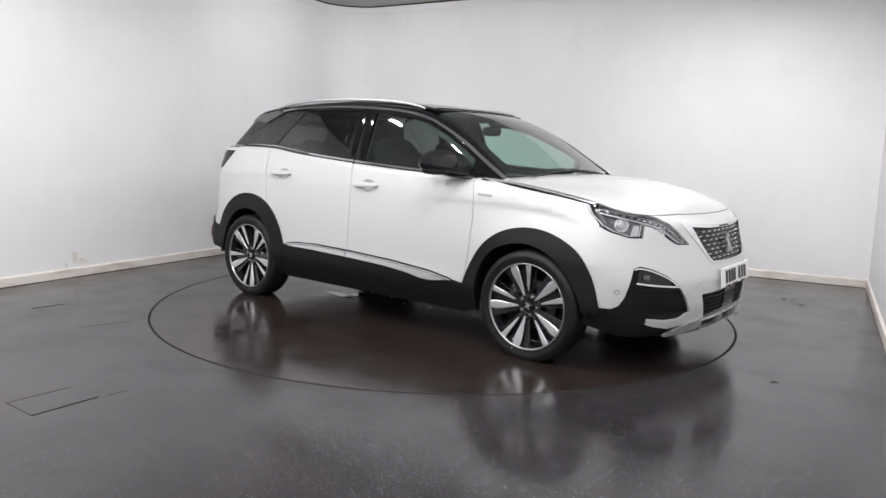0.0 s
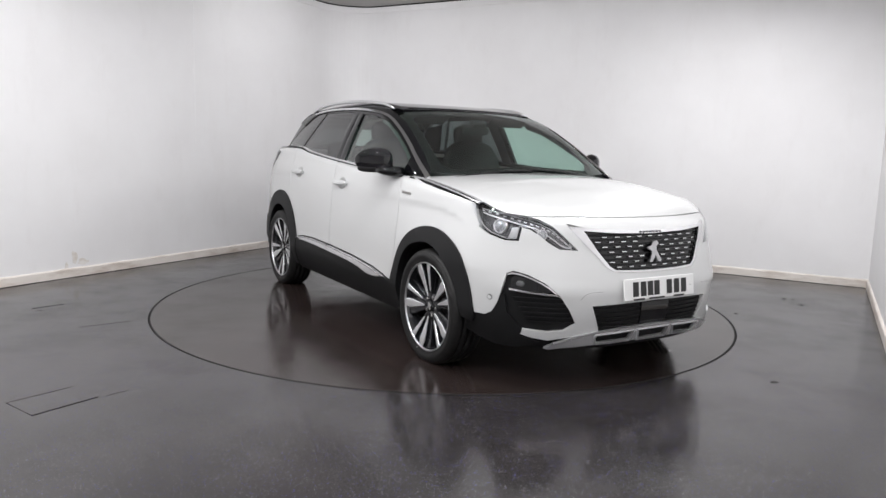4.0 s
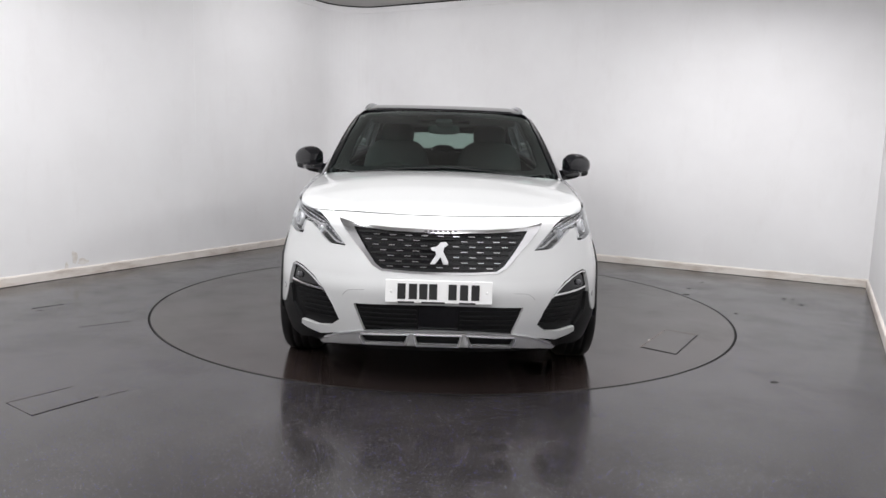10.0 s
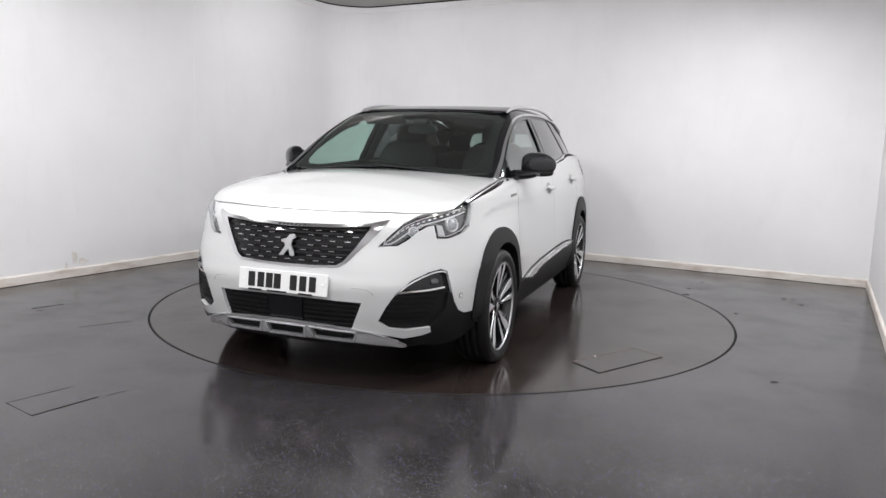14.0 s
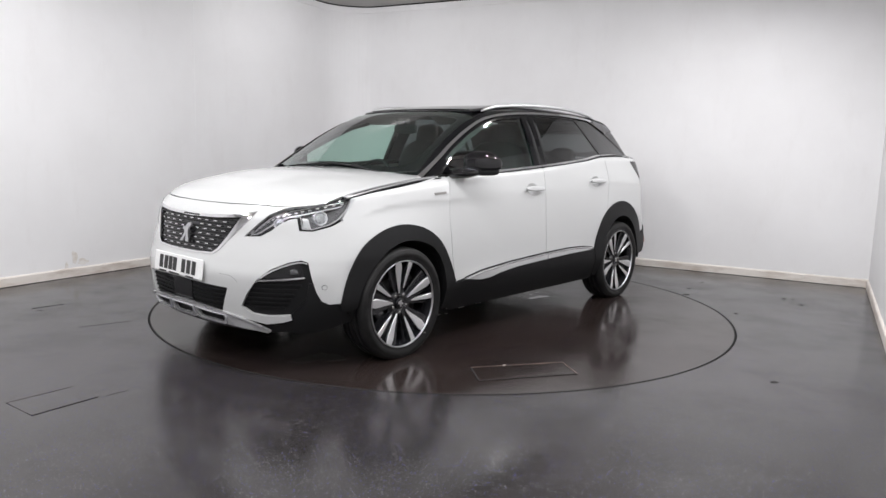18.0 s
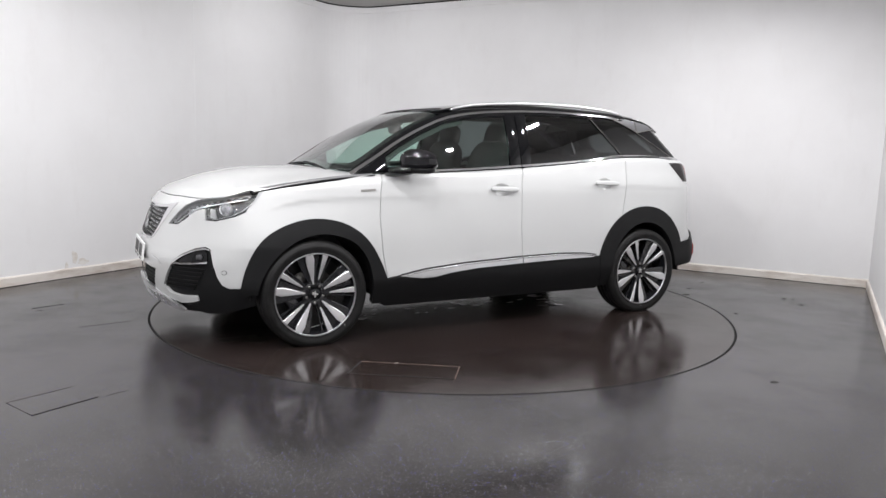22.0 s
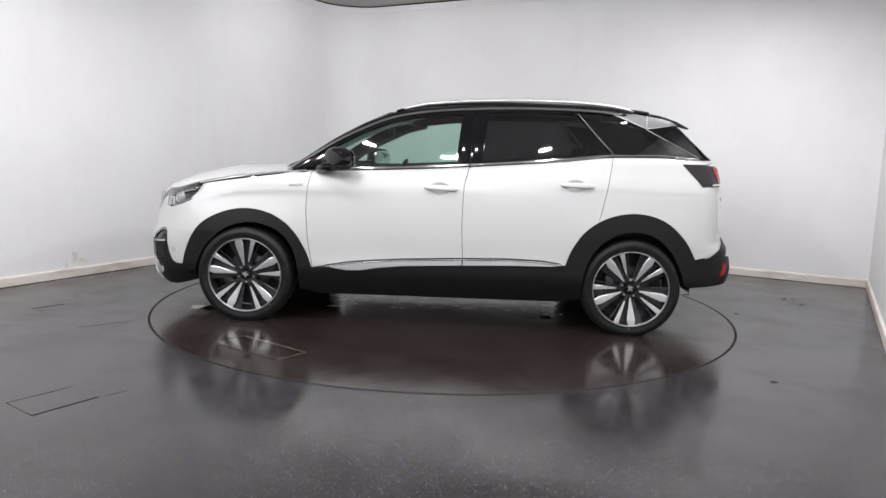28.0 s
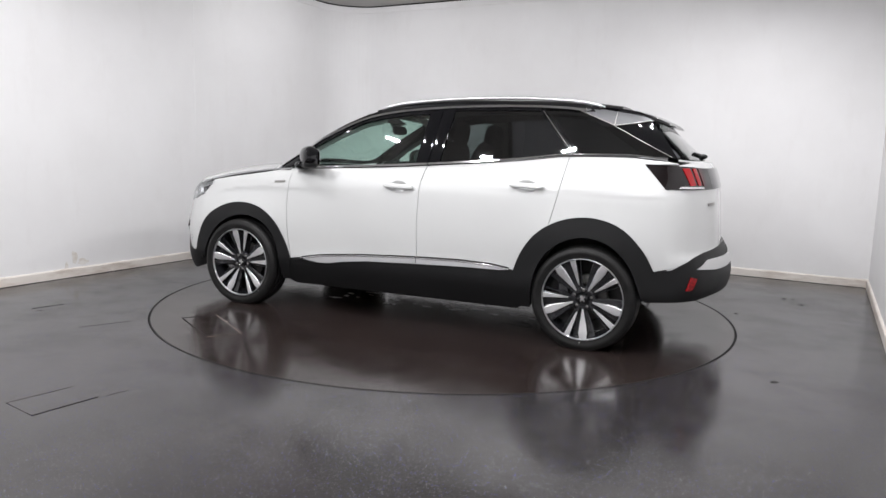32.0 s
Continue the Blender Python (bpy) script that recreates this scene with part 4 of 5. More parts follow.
for hole in slots:
    mu, mv = sum(p[0] for p in hole) / len(hole), sum(p[1] for p in hole) / len(hole)
    ring_line = [(u + math.copysign(0.45, u - mu), v + math.copysign(0.0030 if v > mv else 0.0065, v - mv)) for u, v in hole]
    panel("slot_frame", ring_line, "nose", RAIL, skid, lift=0.011, depth=0.012, grid=0.02, holes=[hole], label="bright metal frame round a slot")
panel("skid_edge", ribbon([(-33, 0.258), (-28, 0.292), (-21.5, 0.319), (-12, 0.333), (0, 0.336), (12, 0.333), (21.5, 0.319), (28, 0.292), (33, 0.258)], 0.006, NOSE), "nose", RAIL, skid, lift=0.010, depth=0.010, grid=0.02)

# fog lamp recesses
for s in (1, -1):
    def sd(points):
        return [(s * u, v) for u, v in points]
    fog = panel("fog_lamp", sd(eased([(33.4, 0.520), (36.5, 0.566), (41.2, 0.598), (45.0, 0.606), (45.4, 0.540), (45.4, 0.540), (40, 0.527)], 1)), "nose", GLOSS_BLACK, car, lift=-0.012, depth=0.012, grid=0.02, label="black fog lamp unit with a chrome edge")
    panel("fog_trim", ribbon(sd([(32.6, 0.512), (36, 0.516), (41, 0.522), (45.6, 0.533)]), 0.010, NOSE), "nose", CHROME, fog, lift=-0.002, depth=0.012, grid=0.02, label="chrome strip")
    panel("fog_edge", ribbon(sd([(31.6, 0.500), (35.4, 0.558), (40.6, 0.600), (44.6, 0.616), (46.2, 0.606)]), 0.007, NOSE), "nose", CHROME, fog, lift=0.0, depth=0.012, grid=0.02, label="thin chrome edge")
    bm = bmesh.new()
    blob(bm, (0.045, 0.035, 0.022), (0, 0, 0), 2.4)
    bulb = part("fog_bulb", bm, FOG_GLASS, fog, smooth=True)
    bulb.matrix_local = seat_on(s * 42.6, 0.563, "nose", lift=-0.008)
    for k in range(6):
        z = 0.488 - k * 0.025
        a0 = 31.0 - k * 0.75
        a1 = 44.6 - k * 0.9
        panel("fog_slat", ribbon(sd([(a0, z), ((a0 + a1) / 2, z), (a1, z)]), 0.009, NOSE, 0), "nose", BLACK_PLASTIC, fog, lift=-0.012, depth=0.012, grid=0.04)
    panel("sensor_ring", oval(s * 51.1, 0.479, 0.82, 0.0138), "nose", GAP, bumper, lift=0.0012, depth=0.002, grid=0.01, label="thin dark ring round the sensor")
    panel("parking_sensor", oval(s * 51.1, 0.479, 0.65, 0.011), "nose", PAINT, bumper, lift=0.003, depth=0.004, grid=0.01)
    panel("bumper_seam", ribbon(sd([(20, 0.532), (24, 0.529), (25.4, 0.512), (26.2, 0.494)]), 0.0018, NOSE), "nose", SILVER, bumper, lift=0.0008, depth=0.001, grid=0.02)

# number plate with plain bars in place of its characters
plate = new("number_plate")
plate.parent = car
plate.matrix_local = pose(2.258, 0, 0.538, 0, -7.0, 0) @ pose(0, 0, 0, 90, 0, 90)
tagged(plate, "white plate with black bars")
bm = bmesh.new()
box(bm, (0.526, 0.112, 0.010), (0, 0, 0), 0.003)
part("plate_board", bm, PLATE, plate)
bars = [-0.195, -0.139, -0.088, -0.040, 0.055, 0.111, 0.167]
for x in bars:
    bm = bmesh.new()
    box(bm, (0.040, 0.076, 0.002), (x + 0.012, 0, 0.0065), 0.0006)
    part("plate_bar", bm, INK, plate)
for x in (-0.235, 0.235):
    bm = bmesh.new()
    blob(bm, (0.012, 0.012, 0.006), (x, 0, 0.006), 2)
    part("plate_screw", bm, PLATE, plate, smooth=True)
for x0, x1 in ((-0.20, -0.12), (-0.085, 0.03), (0.10, 0.18)):
    bm = bmesh.new()
    box(bm, (x1 - x0, 0.009, 0.002), ((x0 + x1) / 2, -0.0535, 0.006))
    part("plate_bar", bm, INK, plate)

# headlights
lamp_line = [(27.6, 0.741), (31.2, 0.799), (34.8, 0.856), (38.9, 0.891), (44.3, 0.910), (50, 0.927), (57, 0.943), (61.6, 0.950), (59.4, 0.895), (56.4, 0.841), (53, 0.809), (47.5, 0.783), (44.2, 0.785), (43.5, 0.852), (40.6, 0.845), (37.8, 0.817), (35.2, 0.782), (32.3, 0.750)]
for s in (1, -1):
    def sd(points):
        return [(s * u, v) for u, v in points]
    light = panel("headlight", sd(lamp_line), "nose", HOUSING, car, lift=-0.045, depth=0.01, grid=0.025, label="clear headlight with chrome projectors in a dark housing")
    panel("lens", sd(lamp_line), "nose", LENS, light, lift=0.002, depth=0.012, grid=0.02)
    panel("running_light", sd([(29.0, 0.752), (32.4, 0.805), (36.0, 0.853), (39.6, 0.879), (44.6, 0.896), (50, 0.912), (57.5, 0.930), (57, 0.912), (50, 0.893), (44.6, 0.872), (40.2, 0.855), (37.4, 0.830), (34.0, 0.790), (31.4, 0.754)]), "nose", HOUSING, light, lift=-0.028, depth=0.012, grid=0.02, label="dark daytime light strip with bright dashes")
    panel("light_edge", ribbon(sd([(28.4, 0.746), (31.8, 0.801), (35.4, 0.856), (39.2, 0.886), (44.4, 0.904), (50, 0.920), (58, 0.938)]), 0.0028, NOSE), "nose", RAIL, light, lift=-0.020, depth=0.006, grid=0.02)
    panel("light_guide", ribbon(sd([(29.2, 0.772), (28.4, 0.750), (31.0, 0.755), (34.0, 0.792), (37.4, 0.831), (40.2, 0.855), (44.6, 0.872), (50, 0.893), (57, 0.911)]), 0.0055, NOSE), "nose", RAIL, light, lift=-0.018, depth=0.008, grid=0.02, label="pale light guide")
    dashes = [(57.2, 0.925), (50.5, 0.911), (44.8, 0.893), (40.4, 0.874), (36.4, 0.848), (33.0, 0.812), (30.4, 0.774)]
    for k in range(15):
        q = k / 14 * (len(dashes) - 1)
        i = min(int(q), len(dashes) - 2)
        (a, z), (c, w) = dashes[i], dashes[i + 1]
        bm = bmesh.new()
        box(bm, (0.017, 0.0055, 0.008), (0, 0, 0), 0.001, (0, 0, s * math.degrees(math.atan2(z - w, (a - c) * NOSE))))
        d = part("light_segment", bm, RAIL, light)
        d.matrix_local = seat_on(s * (a + (c - a) * (q - i)), z + (w - z) * (q - i), "nose", lift=-0.022)
    for a, z, r in ((50.0, 0.850, 0.037), (37.2, 0.815, 0.026)):
        bm = bmesh.new()
        lathe(bm, [(r * 0.86, 0.0), (r * 0.97, 0.012), (r * 1.06, 0.010), (r * 1.08, -0.01)], 10)
        ring_part = part("projector_ring", bm, RAIL, light, smooth=True)
        ring_part.matrix_local = seat_on(s * a, z, "nose", lift=-0.027) @ pose(0, 0, 0, 90, 0, 0)
        bm = bmesh.new()
        blob(bm, (r * 1.75, r * 1.75, r * 0.9), (0, 0, 0), 2)
        ball = part("projector", bm, LENS_BALL, light, smooth=True)
        ball.matrix_local = seat_on(s * a, z, "nose", lift=-0.025)
    panel("lamp_bowl", sd([(47.6, 0.792), (52.6, 0.814), (55.6, 0.843), (57.4, 0.880), (53.5, 0.876), (49.0, 0.862), (46.6, 0.850)]), "nose", HOUSING, light, lift=-0.036, depth=0.01, grid=0.02)
    panel("lamp_edge", ribbon(sd([(60.6, 0.940), (58.9, 0.897), (56.0, 0.845), (52.8, 0.814), (47.5, 0.788), (44.6, 0.790), (43.9, 0.856), (40.6, 0.850), (37.6, 0.821)]), 0.0035, NOSE, 0), "nose", SATIN, light, lift=-0.012, depth=0.008, grid=0.02, label="thin pale edge of the lamp housing")
    panel("reflector", sd([(44.7, 0.794), (47.2, 0.792), (46.2, 0.846), (44.4, 0.850)]), "nose", SATIN, light, lift=-0.024, depth=0.01, grid=0.02)

# glasshouse
top_line = [(1.045, 1.062), (0.87, 1.168), (0.73, 1.258), (0.55, 1.352), (0.36, 1.432), (0.18, 1.470), (-0.04, 1.497), (-0.4, 1.518), (-0.8, 1.523), (-1.10, 1.513), (-1.24, 1.497)]
both_sides("roof_side", [(1.06, 1.075)] + top_line[1:] + [(-1.30, 1.50), (-1.24, 1.545), (-0.8, 1.560), (-0.4, 1.562), (-0.04, 1.548), (0.18, 1.522), (0.36, 1.470), (0.55, 1.396), (0.73, 1.299), (0.87, 1.208), (1.02, 1.104)], "left", GLOSS_BLACK, car, f=cabin, lift=0.005, grid=0.03)
roof = panel("roof", [(0.385, 0), (0.372, 0.3), (0.33, 0.555), (0.20, 0.592), (-0.4, 0.598), (-1.1, 0.582), (-1.46, 0.555), (-1.48, 0), (-1.46, -0.555), (-1.1, -0.582), (-0.4, -0.598), (0.20, -0.592), (0.33, -0.555), (0.372, -0.3)], "top", GLOSS_BLACK, car, f=cabin, lift=0.002, grid=0.04, label="gloss black roof")
panel("sunroof_edge", ribbon([(0.30, -0.5), (0.335, -0.25), (0.345, 0), (0.335, 0.25), (0.30, 0.5)], 0.012), "top", BLACK_PLASTIC, roof, f=cabin, lift=0.006, depth=0.006, grid=0.03)
screen_half = [(1.160, 0.3), (1.105, 0.55), (1.045, 0.70), (0.99, 0.735), (0.93, 0.722), (0.73, 0.690), (0.55, 0.662), (0.40, 0.632), (0.385, 0.3)]
screen = panel("windscreen", [(1.175, 0)] + screen_half + [(0.395, 0)] + [(x, -y) for x, y in screen_half[::-1]], "top", GLASS, car, f=canopy, lift=-0.002, depth=0.006, grid=0.04, label="clear laminated windscreen")
clear_half = [(1.095, 0.3), (1.072, 0.50), (1.045, 0.585), (0.995, 0.622), (0.93, 0.622), (0.80, 0.608), (0.62, 0.586), (0.49, 0.555), (0.470, 0.50), (0.478, 0.3)]
clear = [(1.10, 0)] + clear_half + [(0.480, 0)] + [(x, -y) for x, y in clear_half[::-1]]
panel("windscreen_border", [(1.172, 0)] + screen_half + [(0.392, 0)] + [(x, -y) for x, y in screen_half[::-1]], "top", GLOSS_BLACK, screen, f=canopy, lift=-0.0035, depth=0.003, grid=0.03, holes=[clear], label="black printed border of the windscreen")
panel("cowl", [(1.10, 0), (1.08, 0.3), (1.02, 0.55), (0.93, 0.70), (0.97, 0.76), (1.06, 0.745), (1.13, 0.55), (1.18, 0.3), (1.20, 0), (1.18, -0.3), (1.13, -0.55), (1.06, -0.745), (0.97, -0.76), (0.93, -0.70), (1.02, -0.55), (1.08, -0.3)], "top", BLACK_PLASTIC, car, f=hull, lift=-0.012, grid=0.04)
for y0, y1 in ((-0.62, -0.02), (-0.05, 0.56)):
    bm = bmesh.new()
    pts = on_skin(np.linspace(1.128, 1.140, 9), np.linspace(y0, y1, 9), "top", canopy)
    tube(bm, [tuple(p + np.array([0.004, 0, 0.003])) for p in pts], 0.006, 6)
    part("wiper", bm, BLACK_PLASTIC, car, smooth=True)
for k, side in enumerate(("left", "right")):
    front, rear, quarter = doors["front_door"][k], doors["rear_door"][k], quarters[k]
    panel("door_window", [*belt(0.825, -0.118, 0.008), (-0.150, 1.479), (-0.04, 1.474), (0.18, 1.449), (0.36, 1.412), (0.55, 1.333), (0.73, 1.238), (0.825, 1.178)], side, GLASS, front, f=cabin, lift=-0.006, depth=0.004, grid=0.04, label="clear green-tinted door glass")
    panel("mirror_sail", [(1.03, 1.068), (0.83, 1.185), (0.83, 1.088), (0.90, 1.082)], side, GLOSS_BLACK, front, f=cabin, lift=0.002, grid=0.03)
    panel("window_frame", top_line[:8] + [(-0.30, 1.498), (-0.155, 1.480), (-0.04, 1.475), (0.18, 1.450), (0.36, 1.413), (0.55, 1.334), (0.73, 1.239), (0.85, 1.165)], side, GLOSS_BLACK, front, f=cabin, lift=0.0, grid=0.03)
    panel("door_pillar", [*belt(-0.113, -0.205, 0.006, 3), (-0.235, 1.497), (-0.148, 1.489)], side, GLOSS_BLACK, front, f=cabin, lift=0.003, grid=0.012, dish=-0.006)
    panel("door_pillar", [*belt(-0.211, -0.292, 0.006, 3), (-0.33, 1.503), (-0.241, 1.498)], side, GLOSS_BLACK, rear, f=cabin, lift=0.003, grid=0.012, dish=-0.006)
    panel("door_window", [*belt(-0.285, -1.185, 0.008), (-0.945, 1.502), (-0.8, 1.509), (-0.4, 1.504), (-0.325, 1.500)], side, PRIVACY, rear, f=cabin, lift=-0.004, depth=0.004, grid=0.04, label="dark privacy glass")
    panel("window_frame", [(-0.30, 1.498), (-0.4, 1.505), (-0.8, 1.510), (-0.935, 1.505), (-0.945, 1.522), (-0.8, 1.525), (-0.4, 1.520), (-0.30, 1.514)], side, GLOSS_BLACK, rear, f=cabin, lift=0.0, grid=0.03)
    panel("quarter_window", [*belt(-1.215, -1.76, 0.008), (-1.80, 1.225), (-1.445, 1.418), (-1.25, 1.494), (-1.10, 1.507), (-0.962, 1.508)], side, PRIVACY, quarter, f=cabin, lift=-0.001, depth=0.01, grid=0.04, label="dark privacy glass")
    panel("window_divider", ribbon([(-0.953, 1.508), (-1.08, 1.362), (-1.200, 1.228)], 0.024, ease=0), side, GLOSS_BLACK, quarter, f=cabin, lift=-0.0005, depth=0.006, grid=0.03)
    panel("divider_line", ribbon([(-0.953, 1.508), (-1.08, 1.362), (-1.200, 1.228)], 0.0022, ease=0), side, STEEL, quarter, f=cabin, lift=0.001, depth=0.002, grid=0.03)
    panel("waist_strip", [*belt(0.86, -0.203, 0.006), *belt(-0.203, 0.86, -0.007)], side, CHROME, front, f=skin, lift=0.006, depth=0.008, grid=0.03, label="chrome waist strip")
    panel("waist_strip", [*belt(-0.211, -1.19, 0.006), *belt(-1.19, -0.211, -0.007)], side, CHROME, rear, f=skin, lift=0.006, depth=0.008, grid=0.03, label="chrome waist strip")
    panel("waist_strip", [*belt(-1.198, -1.78, 0.005), *belt(-1.78, -1.198, -0.006)], side, CHROME, quarter, f=skin, lift=0.006, depth=0.008, grid=0.03, label="chrome waist strip")
    panel("roof_strip", ribbon([(1.07, 1.055), *[(x, z + 0.009) for x, z in top_line[1:]]], 0.014), side, CHROME, car, f=cabin, lift=0.011, depth=0.010, grid=0.03, label="chrome strip over the side windows")
    panel("rear_pillar_trim", [(-1.185, 1.512), (-1.30, 1.468), (-1.424, 1.416), (-1.434, 1.500), (-1.36, 1.513), (-1.27, 1.520)], side, PEWTER, car, f=cabin, lift=0.005, depth=0.02, grid=0.03, label="grey metallic pillar trim")
    panel("spoiler_side", [(-1.431, 1.415), (-1.53, 1.430), (-1.655, 1.450), (-1.60, 1.470), (-1.52, 1.487), (-1.441, 1.499)], side, PEWTER, car, f=cabin, lift=0.006, depth=0.02, grid=0.03, label="grey metallic side of the roof spoiler")
    for line in ([(-1.180, 1.513), (-1.30, 1.466), (-1.427, 1.413)], [(-1.428, 1.412), (-1.437, 1.502)], [(-1.431, 1.412), (-1.53, 1.427), (-1.655, 1.446)]):
        panel("trim_line", ribbon(line, 0.0035, ease=0), side, STEEL, car, f=cabin, lift=0.009, depth=0.006, grid=0.03, label="thin satin chrome line")
    panel("glass_edge", ribbon([(-1.43, 1.411), (-1.60, 1.322), (-1.795, 1.224)], 0.0032, ease=1), side, STEEL, quarter, f=cabin, lift=0.003, depth=0.003, grid=0.03, label="thin satin chrome line")
    panel("rear_pillar", [(-1.43, 1.415), (-1.80, 1.222), (-1.83, 1.215), (-1.70, 1.40), (-1.655, 1.455)], side, GLOSS_BLACK, car, f=cabin, lift=0.0, grid=0.03)

# roof rails
for s in (1, -1):
    bm = bmesh.new()
    line = [(0.27, 0.592, 1.512), (0.22, 0.590, 1.528), (0.10, 0.585, 1.553), (-0.08, 0.582, 1.571), (-0.27, 0.582, 1.583), (-0.48, 0.582, 1.590), (-0.66, 0.580, 1.592), (-0.86, 0.577, 1.590), (-1.06, 0.572, 1.580), (-1.20, 0.568, 1.566), (-1.30, 0.565, 1.548), (-1.35, 0.562, 1.534)]
    tube(bm, [(x, s * y, z) for x, y, z in line], [0.006, 0.010] + [0.0125] * 8 + [0.009, 0.004], 12, 1.0)
    rail = part("roof_rail", bm, RAIL, car, "satin aluminium roof rail", True)
    for fx, fz in ((0.20, 1.520), (-1.28, 1.535)):
        bm = bmesh.new()
        blob(bm, (0.11, 0.018, 0.022), (fx, s * 0.583, fz - 0.006), 2.6, (0, 10 if fx > 0 else -8, 0))
        part("rail_foot", bm, GLOSS_BLACK, rail, smooth=True)

# mirrors
for s, door in ((1, doors["front_door"][0]), (-1, doors["front_door"][1])):
    at = pose(0.672, s * 0.938, 1.149, 0, 0, s * -44)
    bm = bmesh.new()
    blob(bm, (0.252, 0.118, 0.166), (0, 0, 0), 2.9)
    for v in bm.verts:
        ahead, out = max(v.co.y * s / 0.059, 0), max(-v.co.x / 0.126, 0)
        v.co.z = max((v.co.z - 0.004) * (1 - 0.16 * ahead) * (1 - 0.42 * out ** 2) + 0.004, -0.068 + 0.030 * out)
    bm.transform(at)
    mirror = part("door_mirror", bm, GLOSS_BLACK, door, "gloss black door mirror", True)
    bm = bmesh.new()
    blob(bm, (0.235, 0.108, 0.060), (0.012, 0, -0.046), 3.2)
    bm.transform(at)
    part("mirror_base", bm, BLACK_PLASTIC, mirror, "matt black underside of the mirror", True)
    bm = bmesh.new()
    blob(bm, (0.195, 0.008, 0.118), (-0.004, -s * 0.0565, 0), 4)
    bm.transform(at)
    part("mirror_glass", bm, MIRROR, mirror, smooth=True)
    bm = bmesh.new()
    tube(bm, [(0.81, s * 0.80, 1.080), (0.79, s * 0.85, 1.084), (0.76, s * 0.89, 1.090), (0.715, s * 0.925, 1.098)], [0.066, 0.060, 0.060, 0.052], 12, 0.55)
    part("mirror_arm", bm, GLOSS_BLACK, mirror, smooth=True)

# tail
tail = panel("tailgate", [(-53.5, 0.53), (-48, 0.56), (-36, 0.62), (0, 0.63), (36, 0.62), (48, 0.56), (53.5, 0.53), (53.5, 1.02), (53, 1.025), (52, 1.165), (40, 1.20), (-40, 1.20), (-52, 1.165), (-53, 1.025), (-53.5, 1.02)], "tail", PAINT, car, lift=-0.004, grid=0.04)
panel("tail_strip", [(-34, 1.03), (34, 1.03), (34, 1.160), (-34, 1.160)], "tail", GLOSS_BLACK, tail, lift=0.003, grid=0.04)
rear_glass = panel("rear_window", [(-44, 1.212), (44, 1.212), (47, 1.33), (51, 1.435), (-51, 1.435), (-47, 1.33)], "tail", REAR_GLASS, car, f=cabin, lift=0.0, depth=0.01, grid=0.04, label="dark heated rear window")
panel("rear_border", [(-44.5, 1.214), (44.5, 1.214), (47.3, 1.33), (50.5, 1.433), (52, 1.466), (-52, 1.466), (-50.5, 1.433), (-47.3, 1.33)], "tail", GLOSS_BLACK, rear_glass, f=cabin, lift=-0.004, depth=0.004, grid=0.03, holes=[eased([(-29, 1.252), (29, 1.252), (32, 1.30), (32, 1.39), (29, 1.418), (-29, 1.418), (-32, 1.39), (-32, 1.30)], 1)], label="black printed border of the rear window")
for s in (1, -1):
    def sd(points):
        return [(s * u, v) for u, v in points]
    lamp = panel("tail_light", sd([(59.6, 1.178), (54.3, 1.032), (43, 1.030), (34.2, 1.030), (34.2, 1.160), (42, 1.167), (53, 1.175)]), "tail", SMOKED, car, lift=0.004, depth=0.02, grid=0.025, label="smoked tail light with red claw-shaped bars")
    for a, w, tint in ((46.0, 3.4, RED), (41.4, 2.4, RED), (37.6, 1.8, DEEP_RED)):
        panel("claw", sd([(a + w / 2, 1.158), (a - w / 2, 1.158), (a - w / 2 - 2.6, 1.058), (a + w / 2 - 2.6, 1.054)]), "tail", tint, lamp, lift=0.008, depth=0.006, grid=0.02, label="red light bar")
    panel("reversing_lamp", sd([(49.0, 1.050), (36.0, 1.046), (36.0, 1.036), (50.0, 1.037)]), "tail", SATIN, lamp, lift=0.008, depth=0.004, grid=0.02)
    panel("tail_badge", ribbon(sd([(32, 0.935), (24, 0.938)]), 0.018, NOSE, 0), "tail", STEEL, tail, lift=0.004, depth=0.004, grid=0.03)
rear_bumper = panel("rear_bumper", mirrored([(0, 0.655), (23, 0.652), (36.2, 0.644), (44, 0.622), (48.8, 0.588), (52.2, 0.552), (57.3, 0.531), (60.5, 0.46), (59.5, 0.345), (49, 0.362), (33, 0.385), (0, 0.39)]), "tail", BLACK_PLASTIC, car, lift=0.008, depth=0.03, grid=0.03, label="matt black plastic rear bumper")
panel("bumper_insert", mirrored([(0, 0.585), (25, 0.598), (36.5, 0.600), (43.8, 0.555), (32, 0.536), (0, 0.525)]), "tail", SATIN, rear_bumper, lift=0.014, depth=0.008, grid=0.03, label="satin silver insert")
for s in (1, -1):
    panel("reflector", [(s * u, v) for u, v in [(48.0, 0.432), (45.8, 0.434), (44.0, 0.503), (46.4, 0.512)]], "tail", REFLEX, rear_bumper, lift=0.014, depth=0.008, grid=0.02, label="red reflector")

# spoiler and rear wiper
bm = bmesh.new()
rows = []
for x, lift in ((-1.44, 0.004), (-1.55, 0.010), (-1.65, 0.014), (-1.745, 0.010)):
    ys = np.linspace(-0.56 + 0.25 * max(0, -1.6 - x), 0.56 - 0.25 * max(0, -1.6 - x), 13)
    top = on_skin(np.full(13, max(x, -1.60)), ys, "top", lambda a, b, c: c - (roof_line(a) - 0.02 * (np.abs(b) / 0.6) ** 2))
    rows.append([(x, float(y), float(p[2]) + lift - 0.42 * max(0, -1.60 - x)) for y, p in zip(ys, top)])
up = [[bm.verts.new(p) for p in r] for r in rows]
down = [[bm.verts.new((x, y, z - (0.030 if i < 3 else 0.012))) for x, y, z in r] for i, r in enumerate(rows)]
